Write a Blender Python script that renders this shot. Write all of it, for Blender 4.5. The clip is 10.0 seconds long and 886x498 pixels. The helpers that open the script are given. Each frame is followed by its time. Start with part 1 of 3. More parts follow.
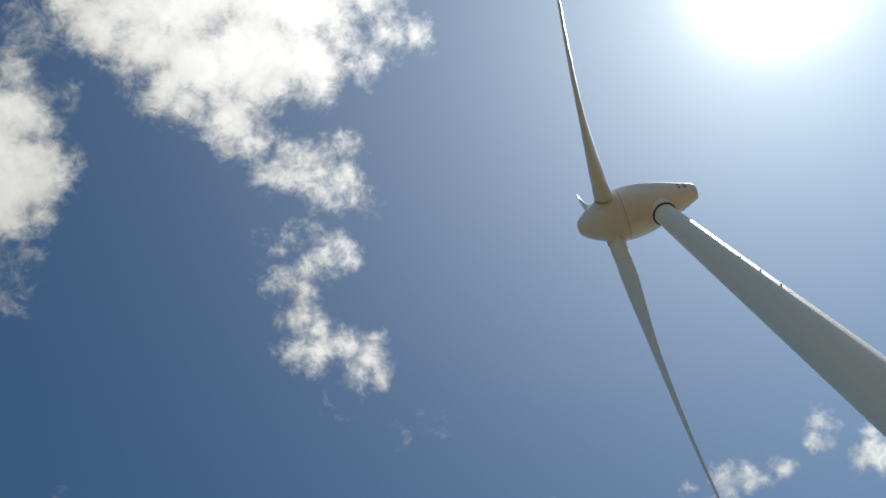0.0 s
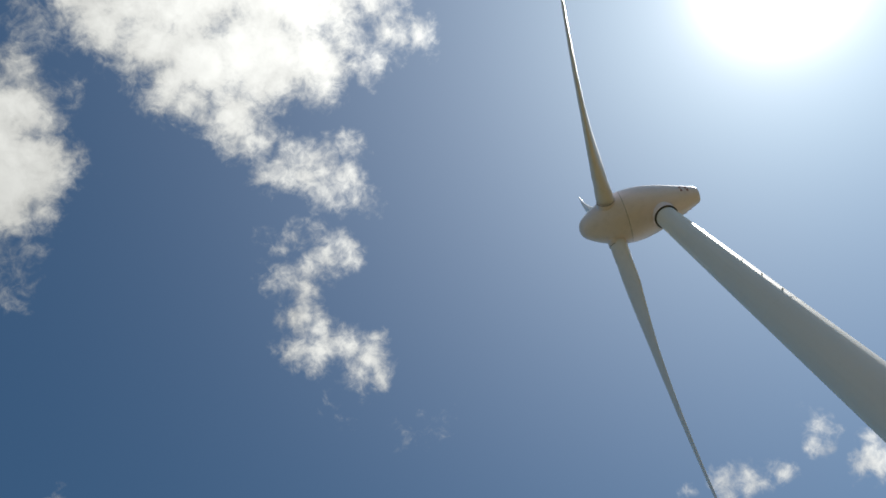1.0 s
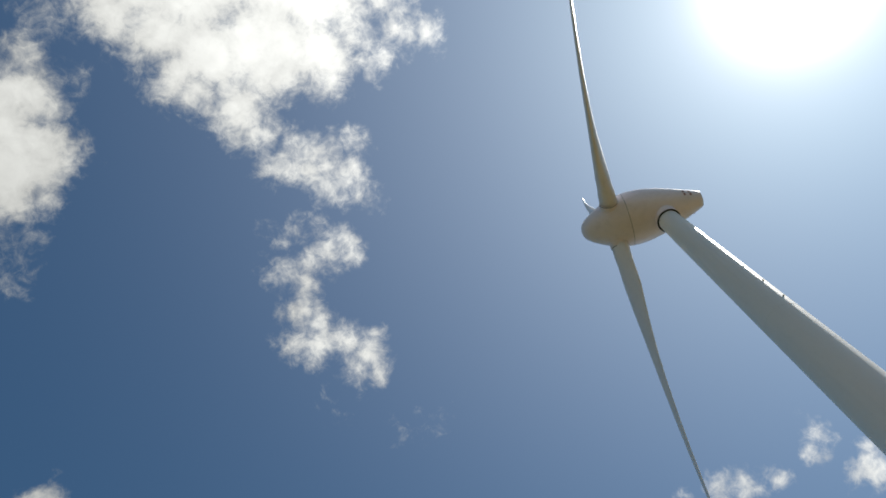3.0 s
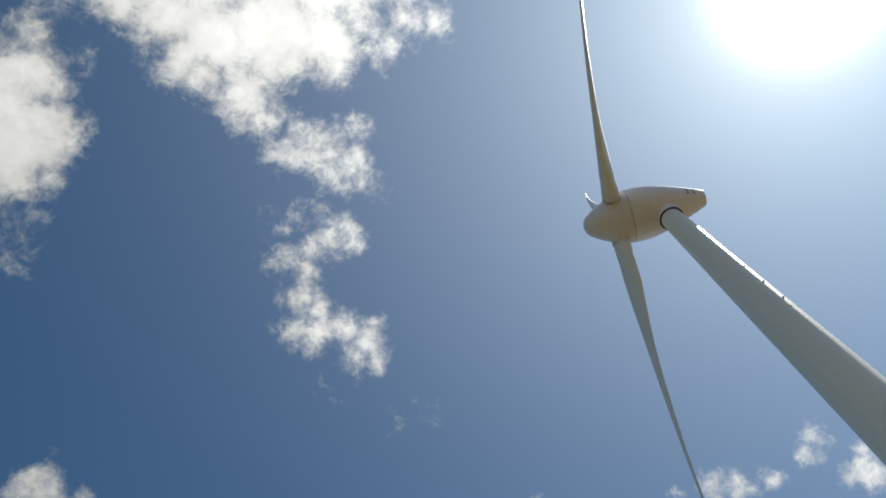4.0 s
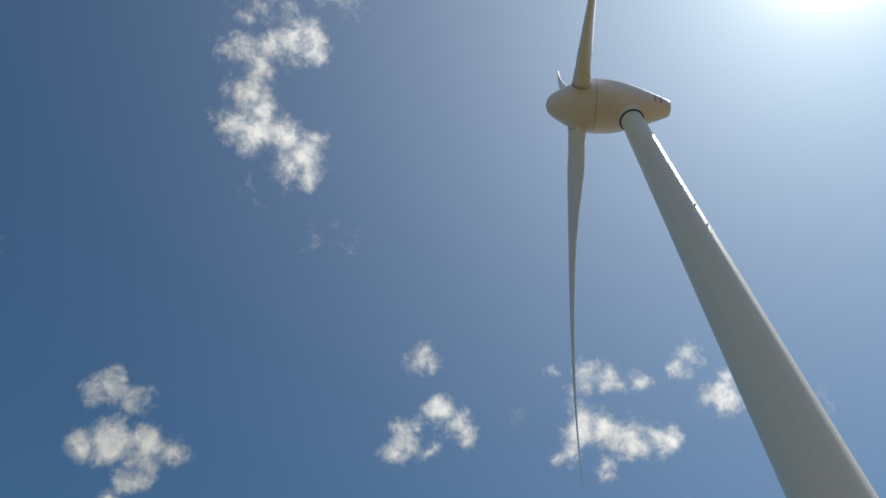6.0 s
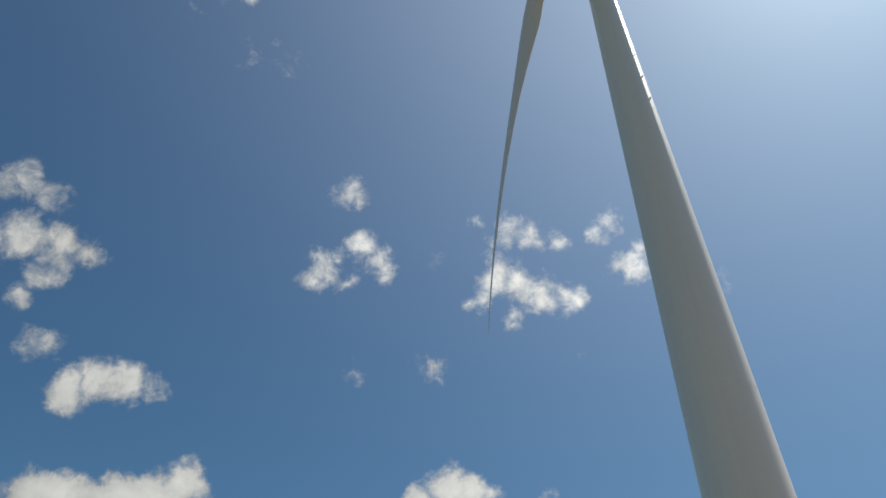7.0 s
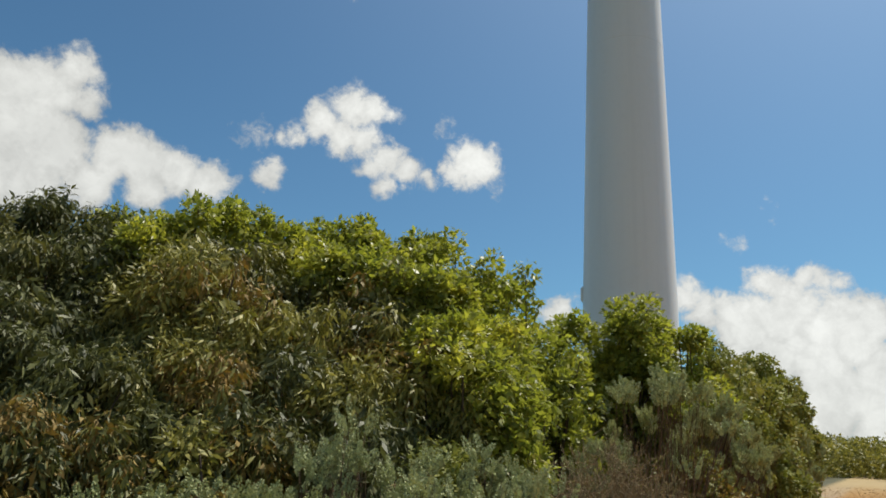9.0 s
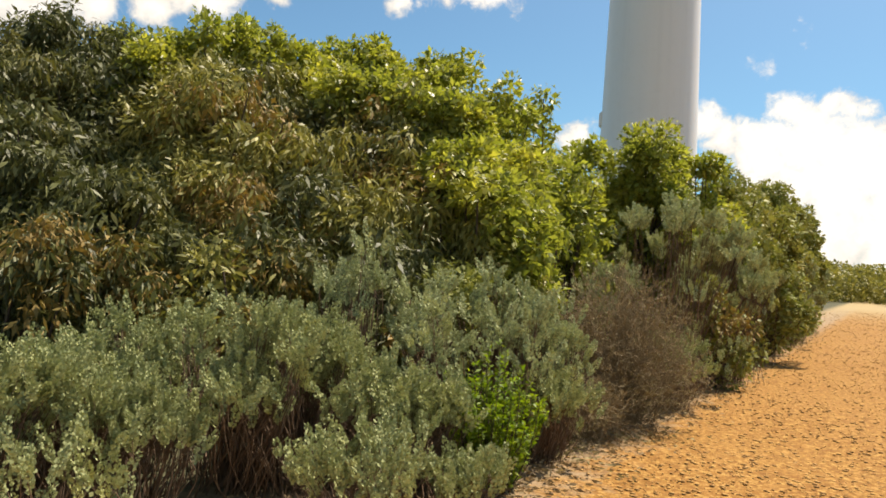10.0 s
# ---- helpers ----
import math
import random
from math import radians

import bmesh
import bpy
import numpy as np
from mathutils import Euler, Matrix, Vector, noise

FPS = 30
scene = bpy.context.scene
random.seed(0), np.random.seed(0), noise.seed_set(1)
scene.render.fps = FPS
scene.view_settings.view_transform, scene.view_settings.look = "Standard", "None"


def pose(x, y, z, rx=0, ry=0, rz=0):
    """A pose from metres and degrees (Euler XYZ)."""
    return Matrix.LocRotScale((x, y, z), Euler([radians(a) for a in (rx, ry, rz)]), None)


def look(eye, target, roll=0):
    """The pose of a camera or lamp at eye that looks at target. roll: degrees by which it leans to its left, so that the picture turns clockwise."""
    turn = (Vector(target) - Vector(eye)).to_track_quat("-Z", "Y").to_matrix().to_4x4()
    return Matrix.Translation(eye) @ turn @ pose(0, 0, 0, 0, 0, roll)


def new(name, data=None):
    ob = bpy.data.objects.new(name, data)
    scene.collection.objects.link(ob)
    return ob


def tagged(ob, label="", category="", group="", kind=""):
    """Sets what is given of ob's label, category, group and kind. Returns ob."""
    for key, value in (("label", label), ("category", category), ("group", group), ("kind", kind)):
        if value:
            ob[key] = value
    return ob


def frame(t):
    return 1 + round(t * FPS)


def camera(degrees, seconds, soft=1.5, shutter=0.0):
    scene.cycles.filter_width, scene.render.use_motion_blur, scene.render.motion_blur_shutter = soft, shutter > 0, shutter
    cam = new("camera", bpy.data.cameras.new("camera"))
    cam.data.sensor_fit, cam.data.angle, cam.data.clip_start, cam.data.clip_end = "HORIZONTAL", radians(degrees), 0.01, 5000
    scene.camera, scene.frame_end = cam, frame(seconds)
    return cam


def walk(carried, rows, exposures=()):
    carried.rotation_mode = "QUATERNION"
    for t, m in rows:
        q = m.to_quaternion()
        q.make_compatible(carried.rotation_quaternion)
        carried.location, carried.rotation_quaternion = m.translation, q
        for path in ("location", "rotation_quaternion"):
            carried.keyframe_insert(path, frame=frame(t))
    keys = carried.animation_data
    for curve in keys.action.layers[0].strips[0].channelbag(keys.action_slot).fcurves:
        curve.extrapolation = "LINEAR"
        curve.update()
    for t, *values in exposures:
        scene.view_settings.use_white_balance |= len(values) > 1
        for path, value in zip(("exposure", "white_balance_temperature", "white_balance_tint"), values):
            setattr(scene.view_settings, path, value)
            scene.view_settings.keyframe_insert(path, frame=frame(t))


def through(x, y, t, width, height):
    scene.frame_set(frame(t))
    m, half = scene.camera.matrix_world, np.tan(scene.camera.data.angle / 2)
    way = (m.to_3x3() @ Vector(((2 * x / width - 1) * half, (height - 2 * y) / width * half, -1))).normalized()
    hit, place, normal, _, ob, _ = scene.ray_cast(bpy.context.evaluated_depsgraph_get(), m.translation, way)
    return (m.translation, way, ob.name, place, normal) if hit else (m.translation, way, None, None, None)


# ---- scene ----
cam = camera(60.76, 10.0, soft=1.7)
EYE = 1.6
PATH = [
    (0.0, pose(0, 0, EYE, 158.46, 7.06, 51.44)),
    (0.5, pose(0, 0, EYE, 158.45, 6.89, 51.23)),
    (1.0, pose(0, 0, EYE, 158.45, 6.74, 50.93)),
    (1.5, pose(0, 0, EYE, 158.44, 6.49, 50.43)),
    (2.0, pose(0, 0, EYE, 158.51, 6.40, 50.18)),
    (3.5, pose(0, 0, EYE, 157.85, 5.77, 48.99)),
    (4.0, pose(0, 0, EYE, 157.29, 5.31, 47.99)),
    (4.5, pose(0, 0, EYE, 155.49, 4.28, 45.17)),
    (5.0, pose(0, 0, EYE, 153.68, 3.34, 39.59)),
    (6.3, pose(0, 0, EYE, 141.14, 1.23, 28.81)),
    (6.5, pose(0, 0, EYE, 138.92, 1.06, 26.24)),
    (7.0, pose(0, 0, EYE, 132.40, 0.51, 22.92)),
    (7.5, pose(0, 0, EYE, 125.27, 0.34, 20.08)),
    (8.0, pose(0, 0, EYE, 118.54, 0.13, 17.58)),
    (8.5, pose(0, 0, EYE, 112.32, -0.11, 15.92)),
    (9.0, pose(0, 0, EYE, 104.60, -2.38, 13.58)),
    (9.5, pose(0, 0, EYE, 97.70, -3.41, 12.04)),
    (10.0, pose(0, 0, EYE, 91.30, -3.18, 14.64)),
]
walk(cam, PATH, [(0.0, 0.06, 6500, 10), (5.0, 0.06, 6500, 10), (6.5, 0.04, 6500, 10), (7.5, 0.03, 6500, 10), (8.5, 0.15, 6500, 10), (9.0, 0.32, 6500, 10),
                 (9.5, 0.58, 6550, 10), (10.0, 0.91, 7200, 15)])

# ---- sun and sky ----
SUN_AZ, SUN_EL = 36.5, 60.6


def heading(az, el):
    """Unit vector for a bearing clockwise from +y and a height above the horizon, in degrees."""
    a, e = radians(az), radians(el)
    return Vector((math.sin(a) * math.cos(e), math.cos(a) * math.cos(e), math.sin(e)))


sun = new("sun", bpy.data.lights.new("sun", "SUN"))
sun.data.energy, sun.data.angle, sun.data.color = 5.0, radians(0.53), (1.0, 0.95, 0.87)
sun.matrix_world = look((0, 0, 0), -heading(SUN_AZ, SUN_EL))
sun.location = heading(SUN_AZ, SUN_EL) * 60

world = bpy.data.worlds.new("sky")
scene.world = world
world.use_nodes = True
wt = world.node_tree
wt.nodes.clear()


class Graph:
    """A short way to write node trees."""

    def __init__(self, tree):
        self.tree = tree

    def node(self, kind, **values):
        n = self.tree.nodes.new(kind)
        for key, value in values.items():
            setattr(n, key, value)
        return n

    def feed(self, socket, value):
        if isinstance(value, bpy.types.NodeSocket):
            self.tree.links.new(value, socket)
        elif value is not None:
            socket.default_value = value

    def math(self, op, a, b=None, c=None, clamp=False):
        n = self.node("ShaderNodeMath", operation=op, use_clamp=clamp)
        for s, v in zip(n.inputs, (a, b, c)):
            self.feed(s, v)
        return n.outputs[0]

    def vec(self, op, a, b=None, scale=None):
        n = self.node("ShaderNodeVectorMath", operation=op)
        self.feed(n.inputs[0], a)
        self.feed(n.inputs[1], b)
        if scale is not None:
            self.feed(n.inputs["Scale"], scale)
        return n.outputs["Value"] if op in ("DISTANCE", "LENGTH", "DOT_PRODUCT") else n.outputs[0]

    def noise(self, vector, scale, detail=4.0, rough=0.5, colour=False, lac=2.0, twist=0.0):
        n = self.node("ShaderNodeTexNoise")
        self.feed(n.inputs["Vector"], vector)
        n.inputs["Scale"].default_value, n.inputs["Detail"].default_value = scale, detail
        n.inputs["Roughness"].default_value, n.inputs["Lacunarity"].default_value = rough, lac
        n.inputs["Distortion"].default_value = twist
        return n.outputs["Color"] if colour else n.outputs["Fac"]

    def ramp(self, value, lo, hi, a=0.0, b=1.0, smooth=True):
        n = self.node("ShaderNodeMapRange", interpolation_type="SMOOTHSTEP" if smooth else "LINEAR")
        for s, v in zip(n.inputs, (value, lo, hi, a, b)):
            self.feed(s, v)
        return n.outputs[0]

    def mix(self, fac, a, b):
        n = self.node("ShaderNodeMix", data_type="RGBA")
        self.feed(n.inputs["Factor"], fac)
        self.feed(n.inputs[6], a if not isinstance(a, tuple) else (*a[:3], 1.0))
        self.feed(n.inputs[7], b if not isinstance(b, tuple) else (*b[:3], 1.0))
        return n.outputs[2]


g = Graph(wt)
ray = g.vec("NORMALIZE", g.node("ShaderNodeTexCoord").outputs["Generated"])
sky = g.node("ShaderNodeTexSky", sky_type="NISHITA", sun_disc=False)
sky.sun_elevation, sky.sun_rotation = radians(SUN_EL), radians(SUN_AZ)
sky.air_density, sky.dust_density, sky.ozone_density = 1.0, 0.8, 2.0
SKY_GAIN = 0.0515
blue = g.vec("MULTIPLY", sky.outputs[0], (0.47 * SKY_GAIN, 0.96 * SKY_GAIN, 1.17 * SKY_GAIN))
# the bright haze round the sun, with the lens's veiling glare painted into it
off = g.vec("DISTANCE", ray, tuple(heading(SUN_AZ, SUN_EL)))
near_glow = g.math("MULTIPLY", g.math("EXPONENT", g.math("MULTIPLY", off, -1 / 0.105)), 0.6)
core = g.math("MULTIPLY", g.math("EXPONENT", g.math("MULTIPLY", g.math("MULTIPLY", off, off), -1 / 0.0040)), 1.7)
veil = g.math("MULTIPLY", g.math("EXPONENT", g.math("MULTIPLY", g.math("MULTIPLY", off, off), -1 / 0.33)), 0.28)
glow = g.math("ADD", near_glow, core)
haze_glare = g.node("ShaderNodeCombineXYZ")
for s, k, q in zip(haze_glare.inputs, (1.28, 1.0, 0.88), (0.99, 0.975, 1.05)):
    g.feed(s, g.math("MULTIPLY_ADD", glow, k, g.math("MULTIPLY", veil, q)))
low_air = g.node("ShaderNodeSeparateXYZ")
g.feed(low_air.inputs[0], ray)
mist = g.math("MULTIPLY", g.math("EXPONENT", g.math("MULTIPLY", g.math("ABSOLUTE", low_air.outputs[2]), -1 / 0.30)), 0.135)
pale = g.node("ShaderNodeCombineXYZ")
for s, k in zip(pale.inputs, (0.58, 0.86, 1.05)):
    g.feed(s, g.math("MULTIPLY", mist, k))
clear = g.vec("ADD", g.vec("ADD", blue, haze_glare.outputs[0]), pale.outputs[0])

# cumulus clouds: lobes at bearings on the sky, torn by noise
warp_big = g.vec("SCALE", g.vec("SUBTRACT", g.noise(ray, 9.0, 3.0, 0.55, True), (0.5, 0.5, 0.5)), scale=0.025)
warp_small = g.vec("SCALE", g.vec("SUBTRACT", g.noise(ray, 34.0, 4.0, 0.6, True), (0.5, 0.5, 0.5)), scale=0.035)
torn = g.vec("ADD", g.vec("ADD", ray, warp_big), warp_small)
cover = [None]


def cloud(lobes, thick):
    """One cloud: (bearing, height, radius) of its lobes in degrees; thick below 1 for thin veils."""
    body = None
    for az, el, r in lobes:
        slope = 1 / radians(1.05 + 0.020 * max(el - 20.0, 0.0))
        far = g.vec("DISTANCE", torn, tuple(heading(az, el)))
        one = g.math("MULTIPLY_ADD", far, -slope, radians(r + 0.36 + 0.006 * max(el - 40.0, 0.0)) * slope)
        body = one if body is None else g.math("SMOOTH_MAX", body, one, 0.45)
    body = g.math("MINIMUM", body, thick)
    cover[0] = body if cover[0] is None else g.math("SMOOTH_MAX", cover[0], body, 0.1)


cloud([(-126.4, 72.7, 2.6), (-117.6, 75, 2.9), (-106.6, 77.2, 3.4), (-94.6, 80.3, 4.1), (-73.5, 81.9, 2.8), (-64.5, 80.6, 1.7), (-90.6, 75.9, 2.4),
       (-100, 74.6, 1.6), (-79.9, 75.2, 1.6), (-56.7, 84.4, 2.1), (-23.6, 84.1, 1.7), (-10.2, 82.4, 1.1), (-36.4, 82.7, 1.1), (-136.8, 78.3, 5.7), (-128.2,
       85.7, 5.7), (-0.6, 87.8, 3.1)], 1.4)
cloud([(-66.2, 74.7, 2.3), (-56.6, 73.7, 2), (-50.9, 72.5, 0.9), (-72.8, 73.5, 1.2), (-53.2, 76.2, 0.9)], 0.62)
cloud([(-117.3, 65.3, 2.5), (-109.6, 63.7, 2.5), (-106.1, 61, 1.8), (-105.2, 63.7, 1.3), (-122.6, 66.6, 1.4), (-103.2, 62.4, 1), (-116.6, 62.1, 4)],
       1.4)
cloud([(-108.2, 63.9, 2.9), (-111.9, 61.6, 4.2)], 1.4)
cloud([(-101.2, 59, 1.7), (-98.2, 57.6, 1), (-128.9, 68.9, 1.5), (-117.3, 68.4, 1)], 0.2)
cloud([(-53.2, 68.2, 1.1), (-57.3, 67.9, 1.2), (-61.3, 66.8, 1.2), (-64.8, 66, 0.9), (-67.9, 65.1, 0.6), (-61.2, 65.2, 1.1), (-61.6, 63.6, 1.2),
       (-58.5, 62.8, 1), (-63, 63.1, 0.7), (-61.5, 61, 1.3), (-57.8, 60.8, 1.5), (-54, 61.2, 1.4), (-50.5, 60.2, 1.3), (-48.6, 58.9, 0.9), (-52, 59.3, 1),
       (-49.4, 61.5, 0.7)], 0.85)
cloud([(-67.3, 67.9, 0.4), (-64.7, 69.1, 0.6), (-60.7, 69.9, 0.6), (-57.7, 69.4, 0.5)], 0.35)
cloud([(-69.4, 68, 0.7), (-53.8, 57.1, 1.1), (-55.4, 56.1, 0.6), (-46.3, 55.1, 1), (-40.8, 55.1, 0.5)], -0.10)
cloud([(-82.1, 45.5, 1.9), (-80, 44.2, 1.9), (-81.1, 43.1, 2), (-77.6, 45.3, 1.3), (-81.9, 47.1, 0.7)], 0.6)
cloud([(-32.5, 46.3, 1), (-31.7, 45.8, 0.6)], 0.2)
cloud([(-62, 40.8, 1.3), (-59.3, 40.4, 1), (-63, 40, 0.8), (-57.3, 35.7, 1.2), (-58.2, 33.5, 0.6)], 0.45)
cloud([(-59.9, 37.2, 1.5), (-62.2, 36.4, 0.9), (-57.4, 37.7, 1.3), (-54.9, 37.5, 1)], 0.85)
cloud([(-55.8, 30.8, 1), (-54.9, 31.3, 0.6), (-32.2, 46.5, 0.9), (-31.2, 45.8, 0.5)], 0.5)
cloud([(-34.7, 40.5, 1.3), (-35.4, 39.7, 1), (-33.4, 41.2, 0.7), (-30.7, 42.3, 1.1), (-28.9, 41.6, 1), (-28.1, 40.5, 0.6), (-31.6, 39.8, 0.5)], 0.75)
cloud([(-15.7, 43.9, 1), (-16.6, 42.9, 0.8), (-13.6, 42.9, 1), (-10.6, 42.3, 0.7), (-18.9, 44.3, 0.3)], 0.75)
cloud([(-16.9, 40.4, 1.3), (-17.7, 39.3, 1.1), (-15.4, 39.6, 1.3), (-13.2, 38.7, 1.4), (-10.6, 38.3, 1.1), (-20, 38.1, 0.5), (-18.6, 38.5, 0.6),
       (-13.9, 37.8, 0.6)], 1)
cloud([(-5.4, 43.2, 0.8), (-7.1, 42.5, 0.7), (-4.1, 39.5, 1.1), (-2.9, 40.5, 0.6), (-5, 39.8, 0.7), (-16, 36.8, 0.7)], 0.6)
cloud([(-43.9, 55, 0.9), (-23.5, 42.1, 0.8), (-30.3, 32.7, 0.6), (-10.7, 33.6, 0.6), (-24.7, 33.6, 0.4), (3.4, 36.6, 0.4)], -0.10)
cloud([(-23.4, 33.4, 0.8)], 0.8)
cloud([(-48.7, 29.9, 1.5), (-50.5, 29.6, 1.4), (-52.4, 28.6, 1.5)], 0.95)
cloud([(-46.5, 29.9, 0.8), (-30.9, 21.8, 0.7), (-29.6, 21.9, 0.7), (-30, 32.6, 0.5), (10.1, 17, 0.5), (7.6, 15.5, 0.7), (-14.5, 23.4, 0.6), (-10.3,
       19.5, 0.5)], 0.2)
cloud([(-48.6, 20.5, 2.8), (-46.7, 21.3, 2.7), (-44.3, 22.2, 2.2), (-42.8, 23.7, 1.6), (-42.3, 24.6, 0.8), (-41.5, 21.9, 1.2), (-44.7, 19, 2.9),
       (-42.8, 18.5, 2.2), (-46.9, 17.5, 2.4), (-39, 18.7, 2), (-37, 18.5, 1.9), (-34.9, 18.2, 1.7), (-32.8, 17.9, 1.4), (-31.5, 18.1, 0.7), (-36.3, 16.8,
       1.6), (-40.6, 16.5, 1.9), (-47.5, 15.5, 2.4), (-38.8, 20.2, 0.8), (-44.2, 16, 2.2), (-50.7, 19.3, 4)], 1.4)
cloud([(-28.3, 19.2, 1.1), (-23.2, 33.5, 0.7)], 0.8)
cloud([(-26.3, 22.4, 0.8), (-24.5, 23.4, 1.4), (-22, 24.6, 1.5), (-20.4, 24.6, 1.1), (-18.9, 24.3, 0.5), (-22.6, 22.6, 1.4), (-20.8, 22.3, 1.4),
       (-18.9, 21, 1.4), (-17.1, 20.2, 1.1), (-15.7, 19.8, 0.6), (-20.3, 20.5, 1.1), (-27.6, 22.1, 0.4), (-19.1, 19.1, 0.9)], 1.15)
cloud([(-12.5, 21.3, 1.6), (-11.1, 21.1, 1.3), (-13.9, 20.6, 0.9), (-10.6, 22.1, 0.6), (-12, 20.2, 1.1)], 1)
cloud([(-4.8, 10.2, 1.1), (-5.6, 9.8, 0.8), (4.1, 11.1, 1.1), (4.8, 11.9, 0.5), (5.4, 9.9, 1.3), (6.7, 10.9, 0.7), (7.6, 9.7, 1.4), (9.4, 11.8, 1.2),
       (10.4, 11.4, 1), (12.1, 12.1, 0.8), (13.3, 12, 0.8), (14.2, 11.9, 0.6), (10.4, 9.1, 1.8), (13, 8.6, 2), (13.6, 10.3, 1.2), (11.1, 7.6, 1.4), (15.3,
       9.1, 2.3)], 1.3)
cloud([(13.4, 4.2, 2.1), (15.4, 3.5, 1.7), (9.8, 6.8, 2), (12.6, 6.4, 2.1), (7.2, 8.8, 1.4), (16.6, 5, 2.7)], 1.2)
cloud([(9, 9.7, 1.7), (11.1, 10.2, 1.8), (7.7, 6.4, 1.9), (13.8, 9.4, 2.1)], 1.2)
cloud([(-128.7, 74.4, 2.5), (-130.9, 71.4, 1.4), (-106.4, 74.7, 2.3), (-50.1, 82, 1.2)], 1.3)
cloud([(8.5, 8.4, 1.7), (15, 7.9, 2.1), (5.7, 9.9, 1.3), (12.4, 3, 2.2), (16, 2.4, 2.1)], 1.3)
# more of the same sky behind the camera
flat = g.node("ShaderNodeSeparateXYZ")
g.feed(flat.inputs[0], ray)
behind = g.ramp(flat.outputs[1], -0.45, -0.75)
field = g.math("SUBTRACT", g.math("MULTIPLY", g.noise(ray, 3.1, 3.0, 0.5), g.math("MULTIPLY", behind, 2.2)), 0.75)
cover[0] = g.math("MAXIMUM", cover[0], field)

puffs = g.noise(ray, 26.0, 10.0, 0.62, twist=0.5)
wisps = g.noise(ray, 75.0, 8.0, 0.66, twist=0.8)
edge = g.math("ADD", g.math("MULTIPLY_ADD", puffs, 1.65, -0.80), g.math("MULTIPLY_ADD", wisps, 0.95, -0.46))
dens = g.math("ADD", cover[0], edge)
# low cumulus is firm, high cloud frays away
firm = g.ramp(flat.outputs[2], 0.30, 0.60, 0.85, 1.10)
alpha = g.math("MULTIPLY", g.ramp(g.math("DIVIDE", dens, firm), 0.0, 1.0), 0.97)
alpha = g.math("MULTIPLY", alpha, g.ramp(flat.outputs[2], -0.012, 0.012))
shade_n = g.noise(g.vec("ADD", ray, (0.02, 0.03, -0.03)), 14.0, 5.0, 0.5)
billow = g.noise(ray, 40.0, 5.0, 0.55)
lit = g.math("ADD", g.ramp(dens, 0.1, 1.5, 0.64, 1.05, False), g.math("MULTIPLY_ADD", shade_n, 0.60, -0.29))
lit = g.math("ADD", lit, g.math("MULTIPLY_ADD", billow, 0.25, -0.125))
# brighter towards the sun, as cloud scatters forwards
lit = g.math("MULTIPLY", lit, g.math("MULTIPLY_ADD", g.math("EXPONENT", g.math("MULTIPLY", off, -1 / 0.4)), 2.3, 0.43))
white = g.node("ShaderNodeCombineXYZ")
for s, k in zip(white.inputs, (0.975, 0.985, 0.935)):
    g.feed(s, g.math("MULTIPLY", lit, k))
cloudy = g.vec("ADD", white.outputs[0], g.vec("SCALE", haze_glare.outputs[0], scale=0.6))
both = g.mix(alpha, clear, cloudy)
shine = g.node("ShaderNodeBackground")
g.feed(shine.inputs["Color"], both)
shine.inputs["Strength"].default_value = 1.0
g.feed(g.node("ShaderNodeOutputWorld").inputs["Surface"], shine.outputs[0])


# ---- materials ----
def material(name, rough=0.6, metal=0.0, spec=0.5):
    m = bpy.data.materials.new(name)
    m.use_nodes = True
    k = Graph(m.node_tree)
    b = m.node_tree.nodes["Principled BSDF"]
    b.inputs["Roughness"].default_value, b.inputs["Metallic"].default_value = rough, metal
    b.inputs["Specular IOR Level"].default_value = spec
    return m, k, b


def bump(k, b, height, strength, distance):
    n = k.node("ShaderNodeBump")
    n.inputs["Strength"].default_value, n.inputs["Distance"].default_value = strength, distance
    k.feed(n.inputs["Height"], height)
    k.feed(b.inputs["Normal"], n.outputs[0])


def paint(name, colour, rough, stain=0.06, streak=1.0):
    """Weathered paint with faint streaks down the surface and fine orange peel."""
    m, k, b = material(name, rough)
    at = k.node("ShaderNodeTexCoord").outputs["Object"]
    stretched = k.vec("MULTIPLY", at, (1.6, 1.6, 0.05 * streak + (1 - streak) * 1.6))
    down, fine = k.noise(stretched, 1.2, 5.0, 0.6), k.noise(at, 3.5, 6.0, 0.6)
    worn = k.math("ADD", k.math("MULTIPLY", k.ramp(down, 0.45, 0.75), 0.7), k.math("MULTIPLY", k.ramp(fine, 0.5, 0.8), 0.5))
    k.feed(b.inputs["Base Color"], k.mix(k.math("MULTIPLY", worn, stain * 5), colour, tuple(c * 0.72 for c in colour)))
    k.feed(b.inputs["Roughness"], k.ramp(fine, 0.3, 0.7, rough - 0.06, rough + 0.1))
    return m


